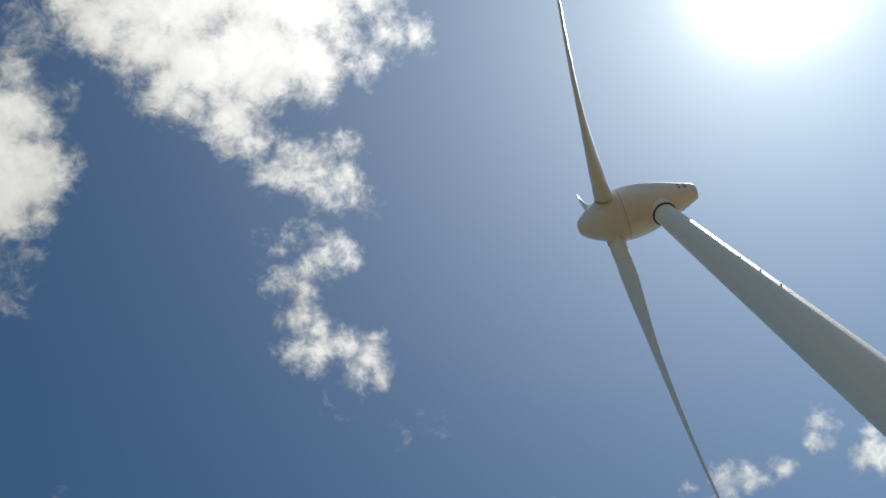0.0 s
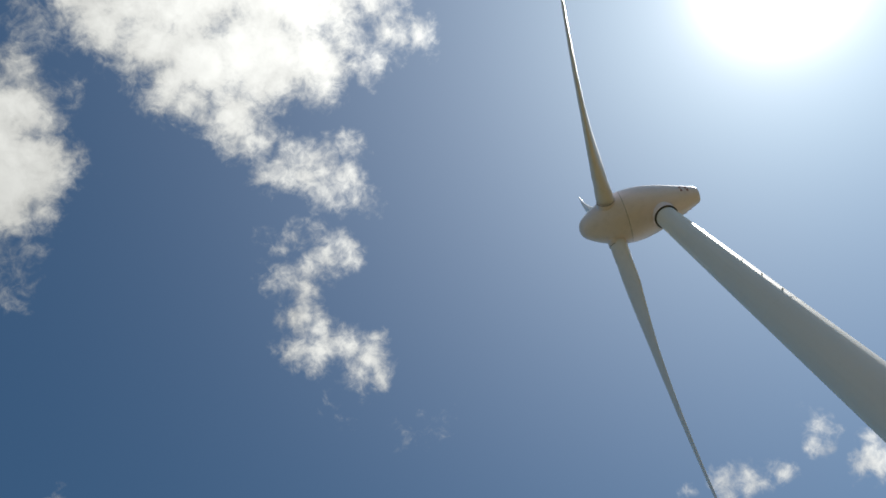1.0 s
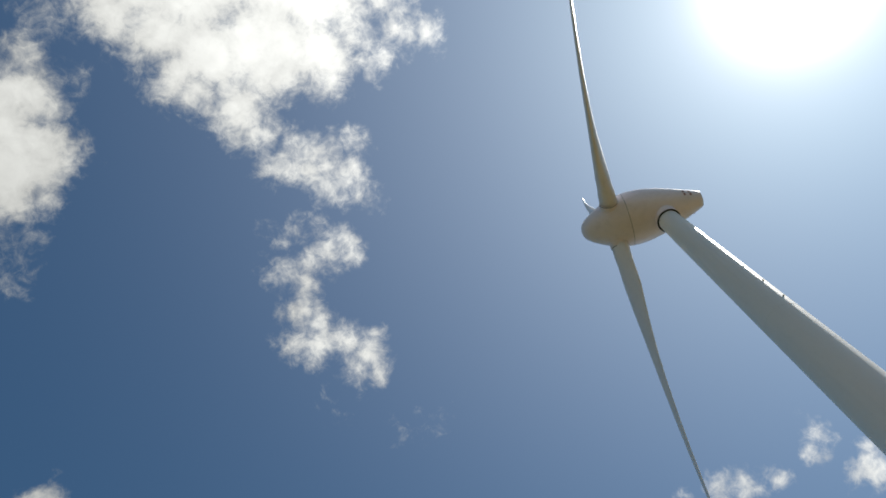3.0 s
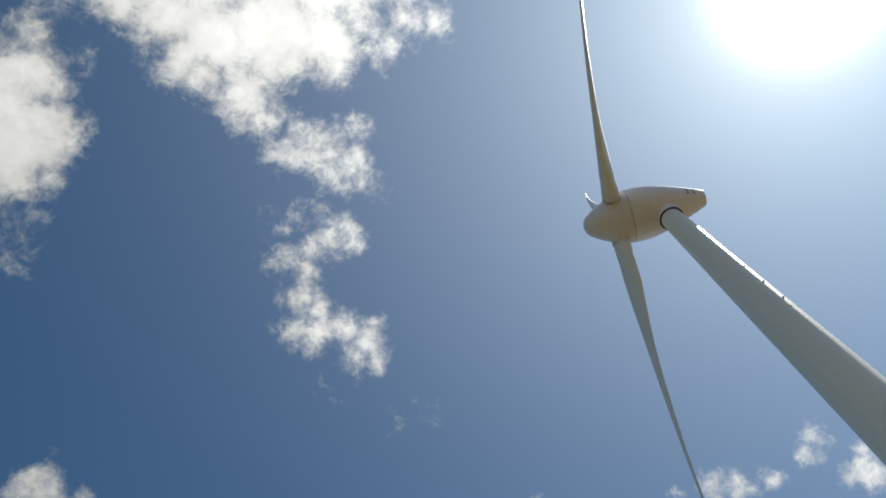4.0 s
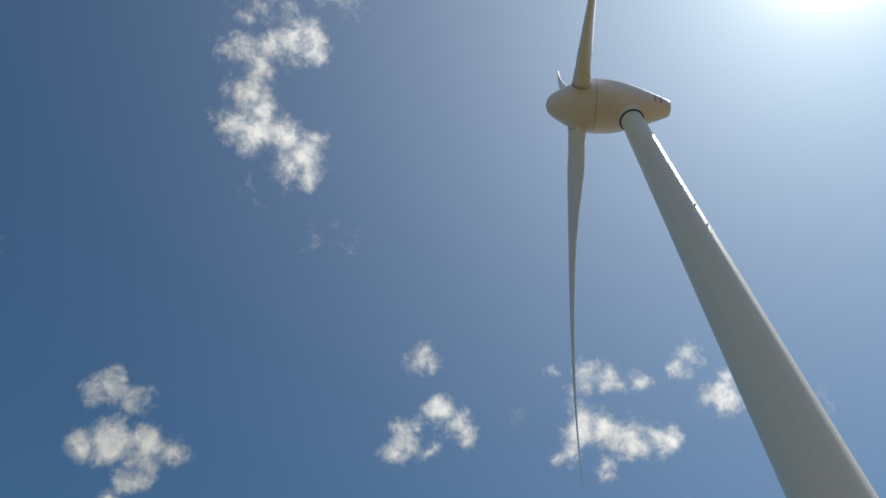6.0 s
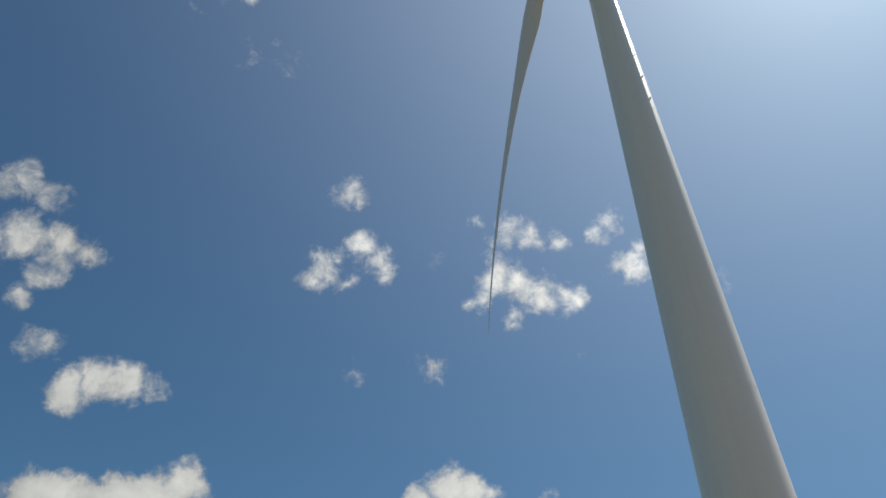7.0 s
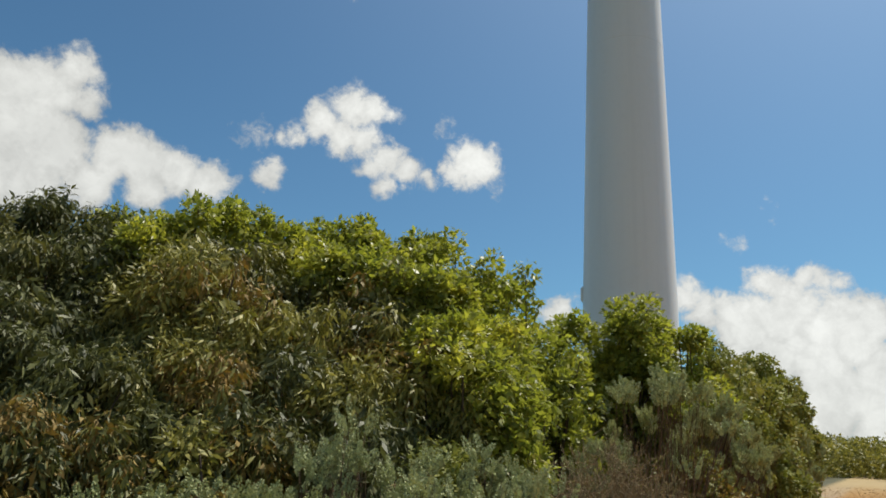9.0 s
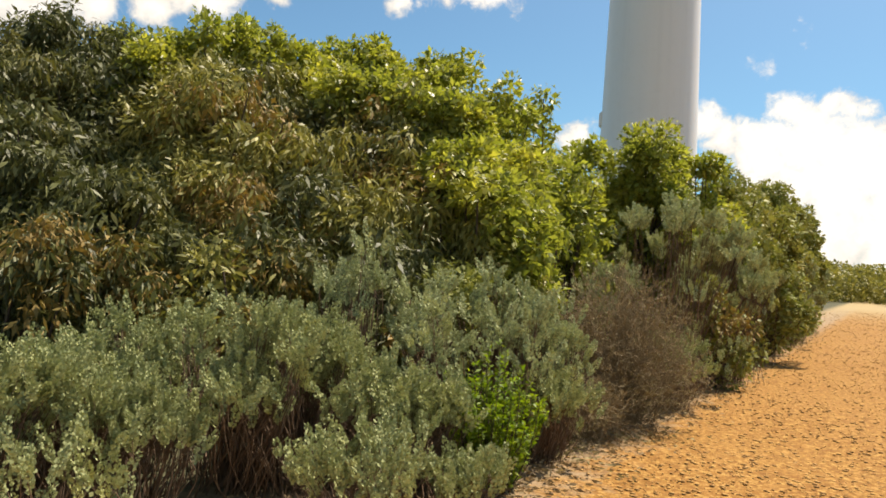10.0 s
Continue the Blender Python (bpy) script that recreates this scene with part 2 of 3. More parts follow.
def leafy(name, colours, rough=0.42, through=0.35, patch=0.9, spec=0.27):
    """Leaves: colour differs from leaf to leaf and from clump to clump; light passes through."""
    m, k, b = material(name, rough + 0.13, 0.0, spec)
    at = k.node("ShaderNodeTexCoord").outputs["Object"]
    each = k.node("ShaderNodeNewGeometry").outputs["Random Per Island"]
    clump = k.noise(at, patch, 3.0, 0.6)
    one = k.mix(each, colours[0], colours[1])
    two = k.mix(each, colours[2], colours[3])
    base = k.mix(k.ramp(clump, 0.48, 0.66), one, two)
    k.feed(b.inputs["Base Color"], base)
    t = k.node("ShaderNodeBsdfTranslucent")
    lighter = k.node("ShaderNodeHueSaturation")
    lighter.inputs["Saturation"].default_value, lighter.inputs["Value"].default_value = 1.1, 1.5
    k.feed(lighter.inputs["Color"], base)
    k.feed(t.inputs["Color"], lighter.outputs[0])
    s = k.node("ShaderNodeMixShader")
    s.inputs[0].default_value = through
    k.feed(s.inputs[1], b.outputs[0])
    k.feed(s.inputs[2], t.outputs[0])
    k.feed(m.node_tree.nodes["Material Output"].inputs["Surface"], s.outputs[0])
    return m


def bark(name, dark, light):
    m, k, b = material(name, 0.85, 0.0, 0.2)
    at = k.node("ShaderNodeTexCoord").outputs["Object"]
    k.feed(b.inputs["Base Color"], k.mix(k.noise(k.vec("MULTIPLY", at, (1, 1, 0.25)), 14.0, 5.0, 0.6), dark, light))
    return m


WHITE = paint("turbine_white_paint", (0.82, 0.79, 0.73), 0.42, 0.05)
WHITE.node_tree.nodes["Principled BSDF"].inputs["Specular IOR Level"].default_value = 0.9
SHELL = paint("nacelle_shell_paint", (0.88, 0.79, 0.81), 0.36, 0.08, 0.0)
BLADE = paint("blade_gelcoat", (0.85, 0.81, 0.81), 0.34, 0.05, 0.0)
GREY = paint("grey_steel_paint", (0.22, 0.22, 0.21), 0.5, 0.08, 0.0)
DARK = paint("dark_rubber_seal", (0.035, 0.035, 0.035), 0.7, 0.05, 0.0)
MARK = paint("dull_red_marking", (0.33, 0.15, 0.14), 0.5, 0.05, 0.0)
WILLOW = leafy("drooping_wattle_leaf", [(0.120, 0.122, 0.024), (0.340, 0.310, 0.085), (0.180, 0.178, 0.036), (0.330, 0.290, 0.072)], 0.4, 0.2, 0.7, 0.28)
# dark green wattle leaf, its colour lowered further to hold the hedge's shade
WILLOW_DARK_SHADED = leafy("dark_shaded_wattle_leaf", [(0.044, 0.052, 0.013), (0.150, 0.154, 0.050), (0.080, 0.084, 0.019), (0.200, 0.176, 0.046)], 0.4, 0.16, 0.6, 0.28)
RUSTY = leafy("rusty_seedpod_leaf", [(0.250, 0.160, 0.044), (0.200, 0.148, 0.038), (0.340, 0.215, 0.058), (0.240, 0.172, 0.044)], 0.55, 0.15, 1.2)
BROAD = leafy("broad_wattle_leaf", [(0.120, 0.146, 0.022), (0.312, 0.328, 0.062), (0.230, 0.246, 0.037), (0.465, 0.440, 0.080)], 0.32, 0.38, 0.8, 0.3)
OLIVE = leafy("olive_scrub_leaf", [(0.134, 0.154, 0.028), (0.297, 0.297, 0.075), (0.188, 0.188, 0.04), (0.327, 0.287, 0.075)], 0.5, 0.18, 0.8)
SALT = leafy("grey_saltbush_leaf", [(0.235, 0.262, 0.112), (0.375, 0.395, 0.180), (0.305, 0.312, 0.112), (0.435, 0.432, 0.172)], 0.6, 0.1, 1.1)
SALT_BLUE = leafy("blue_grey_saltbush_leaf", [(0.275, 0.305, 0.150), (0.400, 0.430, 0.215), (0.330, 0.345, 0.158), (0.450, 0.460, 0.210)], 0.6, 0.1, 1.1)
LIME = leafy("bright_green_leaf", [(0.100, 0.160, 0.016), (0.215, 0.285, 0.034), (0.140, 0.200, 0.021), (0.280, 0.325, 0.042)], 0.38, 0.4, 1.5)
DRY = leafy("dry_brown_leaf", [(0.170, 0.122, 0.062), (0.270, 0.195, 0.100), (0.180, 0.155, 0.066), (0.270, 0.230, 0.105)], 0.8, 0.2, 1.0)
BARK = bark("shrub_bark", (0.045, 0.032, 0.024), (0.12, 0.09, 0.065))
WOODY = bark("saltbush_wood", (0.07, 0.045, 0.028), (0.22, 0.145, 0.09))
TWIG = bark("dry_twig_bark", (0.12, 0.090, 0.050), (0.29, 0.23, 0.13))


def track_edge(y):
    """The x at which the gravel begins, beside the scrub."""
    return -2.45 + 0.295 * y - 0.0006 * y * y


def ground_material():
    m, k, b = material("ochre_gravel_ground", 0.9, 0.0, 0.15)
    at = k.node("ShaderNodeTexCoord").outputs["Object"]
    p = k.node("ShaderNodeSeparateXYZ")
    k.feed(p.inputs[0], at)
    big, mid, fine = k.noise(at, 0.35, 5.0, 0.6), k.noise(at, 4.0, 5.0, 0.65), k.noise(at, 38.0, 4.0, 0.7)
    cells = k.node("ShaderNodeTexVoronoi")
    k.feed(cells.inputs["Vector"], at)
    cells.inputs["Scale"].default_value = 34.0
    stones = k.mix(fine, (0.130, 0.054, 0.010), (0.295, 0.142, 0.028))
    tint = k.node("ShaderNodeSeparateColor")
    k.feed(tint.inputs[0], cells.outputs["Color"])
    stones = k.mix(k.ramp(tint.outputs[0], 0.55, 0.95), stones, (0.349, 0.203, 0.052))
    stones = k.mix(k.math("MULTIPLY", k.ramp(mid, 0.5, 0.72), 0.6), stones, (0.185, 0.087, 0.017))
    stones = k.mix(k.math("MULTIPLY", k.ramp(big, 0.45, 0.7), 0.5), stones, (0.265, 0.140, 0.032))
    litter = k.mix(fine, (0.13, 0.085, 0.045), (0.36, 0.26, 0.15))
    blotch = k.noise(at, 20.0, 5.0, 0.74)
    stones = k.mix(k.math("MULTIPLY", k.ramp(blotch, 0.51, 0.59), 0.9), stones, (0.165, 0.072, 0.016))
    stones = k.mix(k.math("MULTIPLY", k.ramp(blotch, 0.48, 0.36), 0.8), stones, (0.385, 0.215, 0.064))
    border = k.math("SUBTRACT", p.outputs[0], k.math("MULTIPLY_ADD", p.outputs[1], 0.285, -2.25))
    border = k.math("ADD", border, k.math("MULTIPLY_ADD", mid, 1.6, -0.8))
    near = k.mix(k.ramp(border, -0.3, 0.35), litter, stones)
    field = k.mix(k.noise(at, 0.06, 4.0, 0.6), (0.266, 0.192, 0.089), (0.326, 0.252, 0.126))
    open_land = k.mix(k.ramp(p.outputs[1], 35.0, 75.0), near, field)
    # scrubby soil with low growth everywhere but on the track, mown field and added gravel
    heath = k.mix(k.noise(at, 0.5, 6.0, 0.65), (0.033, 0.037, 0.016), (0.104, 0.096, 0.052))
    # unseen gravel carried on behind and beside the camera bounces light onto the turbine
    wild = k.math("MAXIMUM", k.ramp(p.outputs[1], -12.0, -18.0), k.ramp(k.math("SUBTRACT", p.outputs[0], k.math("MULTIPLY", p.outputs[1], 0.55)), 12.0, 18.0))
    wild = k.math("MAXIMUM", wild, k.ramp(p.outputs[1], 160.0, 200.0))
    wild = k.math("MAXIMUM", wild, k.ramp(border, -1.2, -2.2))
    k.feed(b.inputs["Base Color"], k.mix(wild, open_land, heath))
    lumps = k.math("MULTIPLY_ADD", blotch, 1.5, fine)
    bump(k, b, lumps, 0.45, 0.012)
    return m


def pebble_material():
    m, k, b = material("ochre_pebbles", 0.85, 0.0, 0.2)
    each = k.node("ShaderNodeNewGeometry").outputs["Random Per Island"]
    a = k.mix(each, (0.15, 0.068, 0.016), (0.50, 0.28, 0.082))
    at = k.node("ShaderNodeTexCoord").outputs["Object"]
    k.feed(b.inputs["Base Color"], k.mix(k.math("MULTIPLY", k.noise(at, 60.0, 3.0), 0.5), a, (0.384, 0.240, 0.096)))
    return m


def part(name, bm, mat, parent=None, label="", smooth=False):
    """Links a bmesh as one mesh object under its thing."""
    me = bpy.data.meshes.new(name)
    bm.to_mesh(me)
    bm.free()
    me.materials.append(mat)
    if smooth:
        me.shade_smooth()
        me.set_sharp_from_angle(angle=radians(40))
    ob = new(name, me)
    ob.parent = parent
    return tagged(ob, label)


def sheet(name, verts, faces, mat, parent=None, label="", smooth=False):
    """Links arrays of vertices and faces as one mesh object."""
    me = bpy.data.meshes.new(name)
    verts, faces = np.asarray(verts, dtype=np.float32), np.asarray(faces, dtype=np.int32)
    me.vertices.add(len(verts))
    me.vertices.foreach_set("co", verts.ravel())
    me.loops.add(faces.size)
    me.loops.foreach_set("vertex_index", faces.ravel())
    me.polygons.add(len(faces))
    me.polygons.foreach_set("loop_start", np.arange(0, faces.size, faces.shape[1], dtype=np.int32))
    me.polygons.foreach_set("loop_total", np.full(len(faces), faces.shape[1], dtype=np.int32))
    me.update(calc_edges=True)
    me.validate()
    me.materials.append(mat)
    if smooth:
        me.shade_smooth()
        me.set_sharp_from_angle(angle=radians(40))
    ob = new(name, me)
    ob.parent = parent
    if name in ("foliage", "dead_foliage", "branchwork"):
        tagged(ob, kind="stuff")
    return tagged(ob, label)


def thing(name, m, label, category, group="", kind=""):
    ob = new(name)
    ob.matrix_world = m
    ob.empty_display_size = 0.2
    return tagged(ob, label, category, group, kind)


def lathe(bm, profile, n=48, caps=True):
    """Turns (radius, z) pairs round z."""
    rings = []
    for r, z in profile:
        rings.append([bm.verts.new((r * math.cos(2 * math.pi * i / n), r * math.sin(2 * math.pi * i / n), z)) for i in range(n)])
    for a, b in zip(rings, rings[1:]):
        for i in range(n):
            bm.faces.new((a[i], a[(i + 1) % n], b[(i + 1) % n], b[i]))
    if caps:
        bm.faces.new(rings[0][::-1])
        bm.faces.new(rings[-1])
    return bm


# ---- ground ----
def build_ground():
    """One sheet to the horizon, finer where the camera stands, gently uneven."""
    steps = np.concatenate([-np.geomspace(3500, 31, 16), np.arange(-30, 30.1, 0.6), np.geomspace(31, 3500, 16)])
    xs, ys = np.meshgrid(steps, steps + 20)
    near = np.clip(1 - np.hypot(xs, ys - 20) / 60, 0, 1)
    zs = near * 0.035 * (np.sin(xs * 1.3 + 0.7 * np.sin(ys * 0.9)) * np.cos(ys * 1.1 + xs * 0.3)) - 0.02
    n = len(steps)
    i = np.arange(n * n).reshape(n, n)
    quads = np.stack([i[:-1, :-1], i[:-1, 1:], i[1:, 1:], i[1:, :-1]], -1).reshape(-1, 4)
    ob = sheet("ground", np.stack([xs, ys, zs], -1).reshape(-1, 3), quads, ground_material(), smooth=True)
    tagged(ob, "ochre gravel track and dry sandy ground with leaf litter", "ground", kind="structure")


build_ground()


# ---- wind turbine ----
TOWER_Y, AXIS_Z = 35.3, 65.58
YAW, TILT = -122.5, 5.54       # bearing of the nose, lift of the rotor axis
NOSE, TAIL, ROTOR = 7.28, 4.06, 34.1
TOWER_FOOT, TOWER_TAPER = 2.275, 0.0185


def build_turbine():
    top = thing("wind_turbine", pose(0.04, TOWER_Y, 0), "tall white three-bladed wind turbine standing behind the scrub", "wind turbine")
    radius = lambda z: TOWER_FOOT - TOWER_TAPER * z - 0.00004 * z * z
    joints = [0.0, 21.0, 43.0, 64.0]
    bm = bmesh.new()
    prof = [(radius(0) + 0.12, 0), (radius(0) + 0.12, 0.25), (radius(0.25), 0.26)]
    for a, b in zip(joints, joints[1:]):
        for j in range(1, 11):
            z = a + (b - a) * j / 10
            prof.append((radius(z), z))
    tower = part("tower", lathe(bm, prof, 256), WHITE, top, "tapered white painted steel tower", True)
    # small fittings on the sunny side and a hood at the shrub side
    for az, z, size in ((118, 44.25, 0.11), (118, 46.9, 0.11), (118, 49.7, 0.09)):
        bm = bmesh.new()
        bmesh.ops.create_cube(bm, size=1, matrix=Matrix.Diagonal((size, size * 1.4, size * 1.2, 1)))
        bmesh.ops.bevel(bm, geom=bm.edges[:], offset=size * 0.2, segments=2, affect="EDGES")
        ob = part("bracket", bm, WHITE, tower)
        d = heading(az, 0)
        ob.location = (d.x * radius(z), d.y * radius(z), z)
        ob.rotation_euler = (0, 0, -radians(az))
    bm = bmesh.new()
    bmesh.ops.create_cube(bm, size=1, matrix=Matrix.Diagonal((0.2, 0.5, 0.7, 1)))
    bmesh.ops.bevel(bm, geom=bm.edges[:], offset=0.06, segments=3, affect="EDGES")
    ob = part("vent_hood", bm, WHITE, tower)
    d = heading(-93, 0)
    ob.location = (d.x * radius(8.7), d.y * radius(8.7), 8.7)
    # weld seams between the tower's sections
    for z in joints[1:-1]:
        bm = bmesh.new()
        r = radius(z)
        part("weld_seam", lathe(bm, [(r - 0.01, z - 0.03), (r + 0.006, z - 0.02), (r + 0.006, z + 0.02), (r - 0.01, z + 0.03)], 96, False), WHITE, tower, "", True)
    bm = bmesh.new()
    part("yaw_seal", lathe(bm, [(0.95, 62.83), (1.10, 62.83), (1.10, 62.89), (0.95, 62.89)], 64, False), DARK, tower, "dark ring where tower and nacelle meet", True)
    bm = bmesh.new()
    part("yaw_collar", lathe(bm, [(0.95, 62.89), (1.13, 62.89), (1.13, 64.2), (0.95, 64.2)], 64, False), SHELL, tower, "", True)

    # the nacelle: z of its own runs from tail to nose
    n = heading(YAW, TILT)
    turn = n.to_track_quat("Z", "Y").to_matrix().to_4x4()
    centre = Vector((0, 0, AXIS_Z))
    length = NOSE + TAIL
    egg = [(0.0, 0.0), (0.004, 0.34), (0.014, 0.62), (0.035, 0.91), (0.075, 1.24), (0.125, 1.57), (0.18, 1.88), (0.23, 2.12), (0.28, 2.30), (0.33, 2.42), (0.378, 2.49)]
    rear = [(0.382, 2.50), (0.43, 2.52), (0.48, 2.50), (0.54, 2.42), (0.60, 2.29), (0.66, 2.11), (0.72, 1.90), (0.78, 1.67), (0.84, 1.42), (0.90, 1.16), (0.955, 0.92), (0.985, 0.78), (0.997, 0.66), (1.0, 0.5)]
    along = lambda s: NOSE - s * length
    bm = bmesh.new()
    nacelle = part("nacelle", lathe(bm, [(r, along(s)) for s, r in rear[::-1]], 72), SHELL, top, "smooth egg-shaped off-white nacelle shell", True)
    nacelle.matrix_local = Matrix.Translation(centre) @ turn
    bm = bmesh.new()
    gap = part("seam", lathe(bm, [(2.40, along(0.384)), (2.465, along(0.382)), (2.465, along(0.376)), (2.40, along(0.374))], 72, False), GREY, nacelle)
    bm = bmesh.new()
    hub = part("spinner", lathe(bm, [(max(r, 0.01), along(s)) for s, r in egg[::-1]], 72), SHELL, top, "rounded off-white hub cover", True)
    hub.matrix_local = Matrix.Translation(centre) @ turn
    # faded marks near the tail, on the flanks
    inv = turn.to_3x3().inverted()
    for side in (1, -1):
        flank = inv @ (n.cross(Vector((0, 0, 1))).normalized() * side)
        rise = inv @ Vector((0, 0, 1))
        for s, w, lift in ((0.855, 0.2, -0.2), (0.90, 0.2, -0.2), (0.855, 0.16, -0.5), (0.905, 0.16, -0.5)):
            bm = bmesh.new()
            bmesh.ops.create_cube(bm, size=1, matrix=Matrix.Diagonal((0.02, 0.26, w, 1)))
            ob = part("marking", bm, MARK, nacelle, "faded dull red marking")
            r = np.interp(s, [a for a, _ in rear], [b for _, b in rear])
            out = (flank * math.cos(lift) + rise * math.sin(lift)).normalized()
            q = out.to_track_quat("X", "Z").to_matrix().to_4x4()
            side_v = Vector((0, 0, 1)).cross(out)
            basis = Matrix((out, side_v, Vector((0, 0, 1)))).transposed().to_4x4()
            ob.matrix_local = Matrix.Translation(out * (r + 0.004) + Vector((0, 0, along(s)))) @ basis
    # blades
    u = Vector((math.cos(radians(YAW)), -math.sin(radians(YAW)), 0))
    v = u.cross(n)
    if v.z < 0:
        v = -v
    for turned in (ROTOR_TURN, ROTOR_TURN + 120, ROTOR_TURN + 240):
        a = radians(turned)
        out, trail = v * math.cos(a) + u * math.sin(a), u * math.cos(a) - v * math.sin(a)
        ob = build_blade(top)
        basis = Matrix((trail, n, out)).transposed().to_4x4()
        ob.matrix_local = Matrix.Translation(centre) @ basis
    return top


def build_blade(parent):
    """Blade along its own z; x points to the trailing edge, y to the wind."""
    bm = bmesh.new()
    rings, m = [], 20
    spans = [0.055, 0.062, 0.075, 0.10, 0.13, 0.165, 0.20, 0.25, 0.31, 0.38, 0.46, 0.54, 0.62, 0.70, 0.78, 0.86, 0.92, 0.96, 0.985, 1.0]
    for s in spans:
        chord = np.interp(s, [0.05, 0.075, 0.13, 0.19, 0.25, 0.4, 0.6, 0.8, 0.95, 0.985, 1.0], [1.55, 1.62, 2.2, 2.75, 2.55, 1.85, 1.25, 0.85, 0.55, 0.38, 0.10])
        thick = np.interp(s, [0.05, 0.075, 0.13, 0.2, 0.3, 0.5, 0.8, 1.0], [1.0, 0.95, 0.55, 0.34, 0.26, 0.20, 0.15, 0.12])
        twist = radians(np.interp(s, [0.05, 0.2, 0.4, 0.7, 1.0], [-24, -20, -9, -3, 0]))
        bend = 4.2 + 2.2 * s - 3.15 * s * s
        sweep = 0.9 * max(0.0, s - 0.75) ** 2 / 0.0625
        ring = []
        for i in range(m):
            t = 2 * math.pi * i / m
            c, q = math.cos(t), math.sin(t)
            fat = 1 + (0.0 if s < 0.07 else 0.45) * -c       # fuller towards the leading edge
            x, y = chord * (0.5 * c + (0.0 if s < 0.07 else 0.18)), chord * thick * 0.5 * q * fat
            ring.append(bm.verts.new((x * math.cos(twist) - y * math.sin(twist) + sweep, x * math.sin(twist) + y * math.cos(twist) + bend, s * ROTOR)))
        rings.append(ring)
    for a, b in zip(rings, rings[1:]):
        for i in range(m):
            bm.faces.new((a[i], a[(i + 1) % m], b[(i + 1) % m], b[i]))
    bm.faces.new(rings[0][::-1])
    bm.faces.new(rings[-1])
    ob = part("blade", bm, BLADE, parent, "long slender twisted pale grey blade", True)
    bm = bmesh.new()
    lathe(bm, [(0.80, 1.7), (0.85, 1.75), (0.85, 2.42), (0.82, 2.46), (0.70, 2.46)], 40, False)
    collar = part("blade_collar", bm, SHELL, ob, "", True)
    collar.location = (0, 4.35, 0)
    bm = bmesh.new()
    lathe(bm, [(0.80, 2.46), (0.83, 2.46), (0.83, 2.49), (0.80, 2.49)], 40, False)
    ring = part("root_seal", bm, DARK, ob, "", True)
    ring.location = (0, 4.35, 0)
    return ob


ROTOR_TURN = 16.0
build_turbine()

# ---- scrub ----
rng = np.random.default_rng(7)


def unit(a):
    return a / np.maximum(np.linalg.norm(a, axis=-1, keepdims=True), 1e-9)


def leaf_mesh(at, way, length, width, curl=0.25):
    """Pointed leaves, two triangles each, folded a little and bent down at the tip."""
    n = len(at)
    side = unit(np.cross(way, rng.normal(size=(n, 3))))
    up = np.cross(side, way)
    ln, wd = length[:, None], width[:, None]
    mid = at + way * ln * 0.45 + up * ln * curl * 0.25
    tip = at + way * ln - np.array([0, 0, 1.0]) * ln * curl * 0.5
    verts = np.stack([at, mid + side * wd / 2, tip, mid - side * wd / 2], 1).reshape(-1, 3)
    i = np.arange(n)[:, None] * 4
    faces = np.concatenate([i + [0, 1, 3], i + [1, 2, 3]], 1).reshape(-1, 3)
    return verts, faces


def tubes(starts, ends, r0, r1, sag=0.0, parts=3, sides=4):
    """Tapered bent stems from starts to ends."""
    n = len(starts)
    ts = np.linspace(0, 1, parts + 1)
    side = unit(np.cross(ends - starts, rng.normal(size=(n, 3))))
    other = unit(np.cross(ends - starts, side))
    swing = rng.normal(size=(n, 1)) * sag
    rings = []
    for t in ts:
        c = starts + (ends - starts) * t + side * swing * math.sin(math.pi * t)
        r = (r0 + (r1 - r0) * t)[:, None]
        rings.append(np.stack([c + r * (side * math.cos(2 * math.pi * j / sides) + other * math.sin(2 * math.pi * j / sides)) for j in range(sides)], 1))
    verts = np.stack(rings, 1).reshape(-1, 3)
    base = (np.arange(n) * (parts + 1) * sides)[:, None, None]
    k, j = np.meshgrid(np.arange(parts), np.arange(sides), indexing="ij")
    quad = np.stack([k * sides + j, k * sides + (j + 1) % sides, (k + 1) * sides + (j + 1) % sides, (k + 1) * sides + j], -1).reshape(1, -1, 4)
    return verts, (base + quad).reshape(-1, 4)


def crown_lobes(mains, subs, rx, height, low, big, small):
    """Boughs set through a dome, each carrying small round tufts: the tufts' centres and radii."""
    d = unit(rng.normal(size=(mains, 3)))
    d[:, 2] = np.abs(d[:, 2])
    reach = rng.uniform(0.45, 1.0, (mains, 1)) ** 0.6
    c = d * reach * np.array([rx - big * 0.6, rx - big * 0.6, max(height - low - big, 0.1)])
    c[:, 2] += low
    size = big * rng.uniform(0.65, 1.2, mains)
    own = np.repeat(np.arange(mains), subs)
    e = unit(rng.normal(size=(mains * subs, 3)) + np.array([0, 0, 0.25]) + d[own] * 0.5)
    tuft = c[own] + e * (size[own] * rng.uniform(0.72, 1.12, mains * subs))[:, None]
    r = small * rng.uniform(0.6, 1.35, mains * subs)
    top = np.sort(tuft[:, 2] + r)[-max(3, len(r) // 40)]
    tuft[:, 2] = low + (tuft[:, 2] - low) * (height - low) / (top - low)
    tuft[:, 2] = np.maximum(tuft[:, 2], r * 0.5 + 0.02)
    return tuft, r


def on_lobes(n, centres, sizes, inner=0.55):
    """Points through the outer shell of the clumps, with the way out."""
    w = sizes ** 2
    pick = rng.choice(len(sizes), n, p=w / w.sum())
    d = unit(rng.normal(size=(n, 3)))
    d[:, 2] += 0.15
    d = unit(d)
    r = sizes[pick] * rng.uniform(inner ** 3, 1.04, n) ** (1 / 3)
    return centres[pick] + d * r[:, None], d, pick


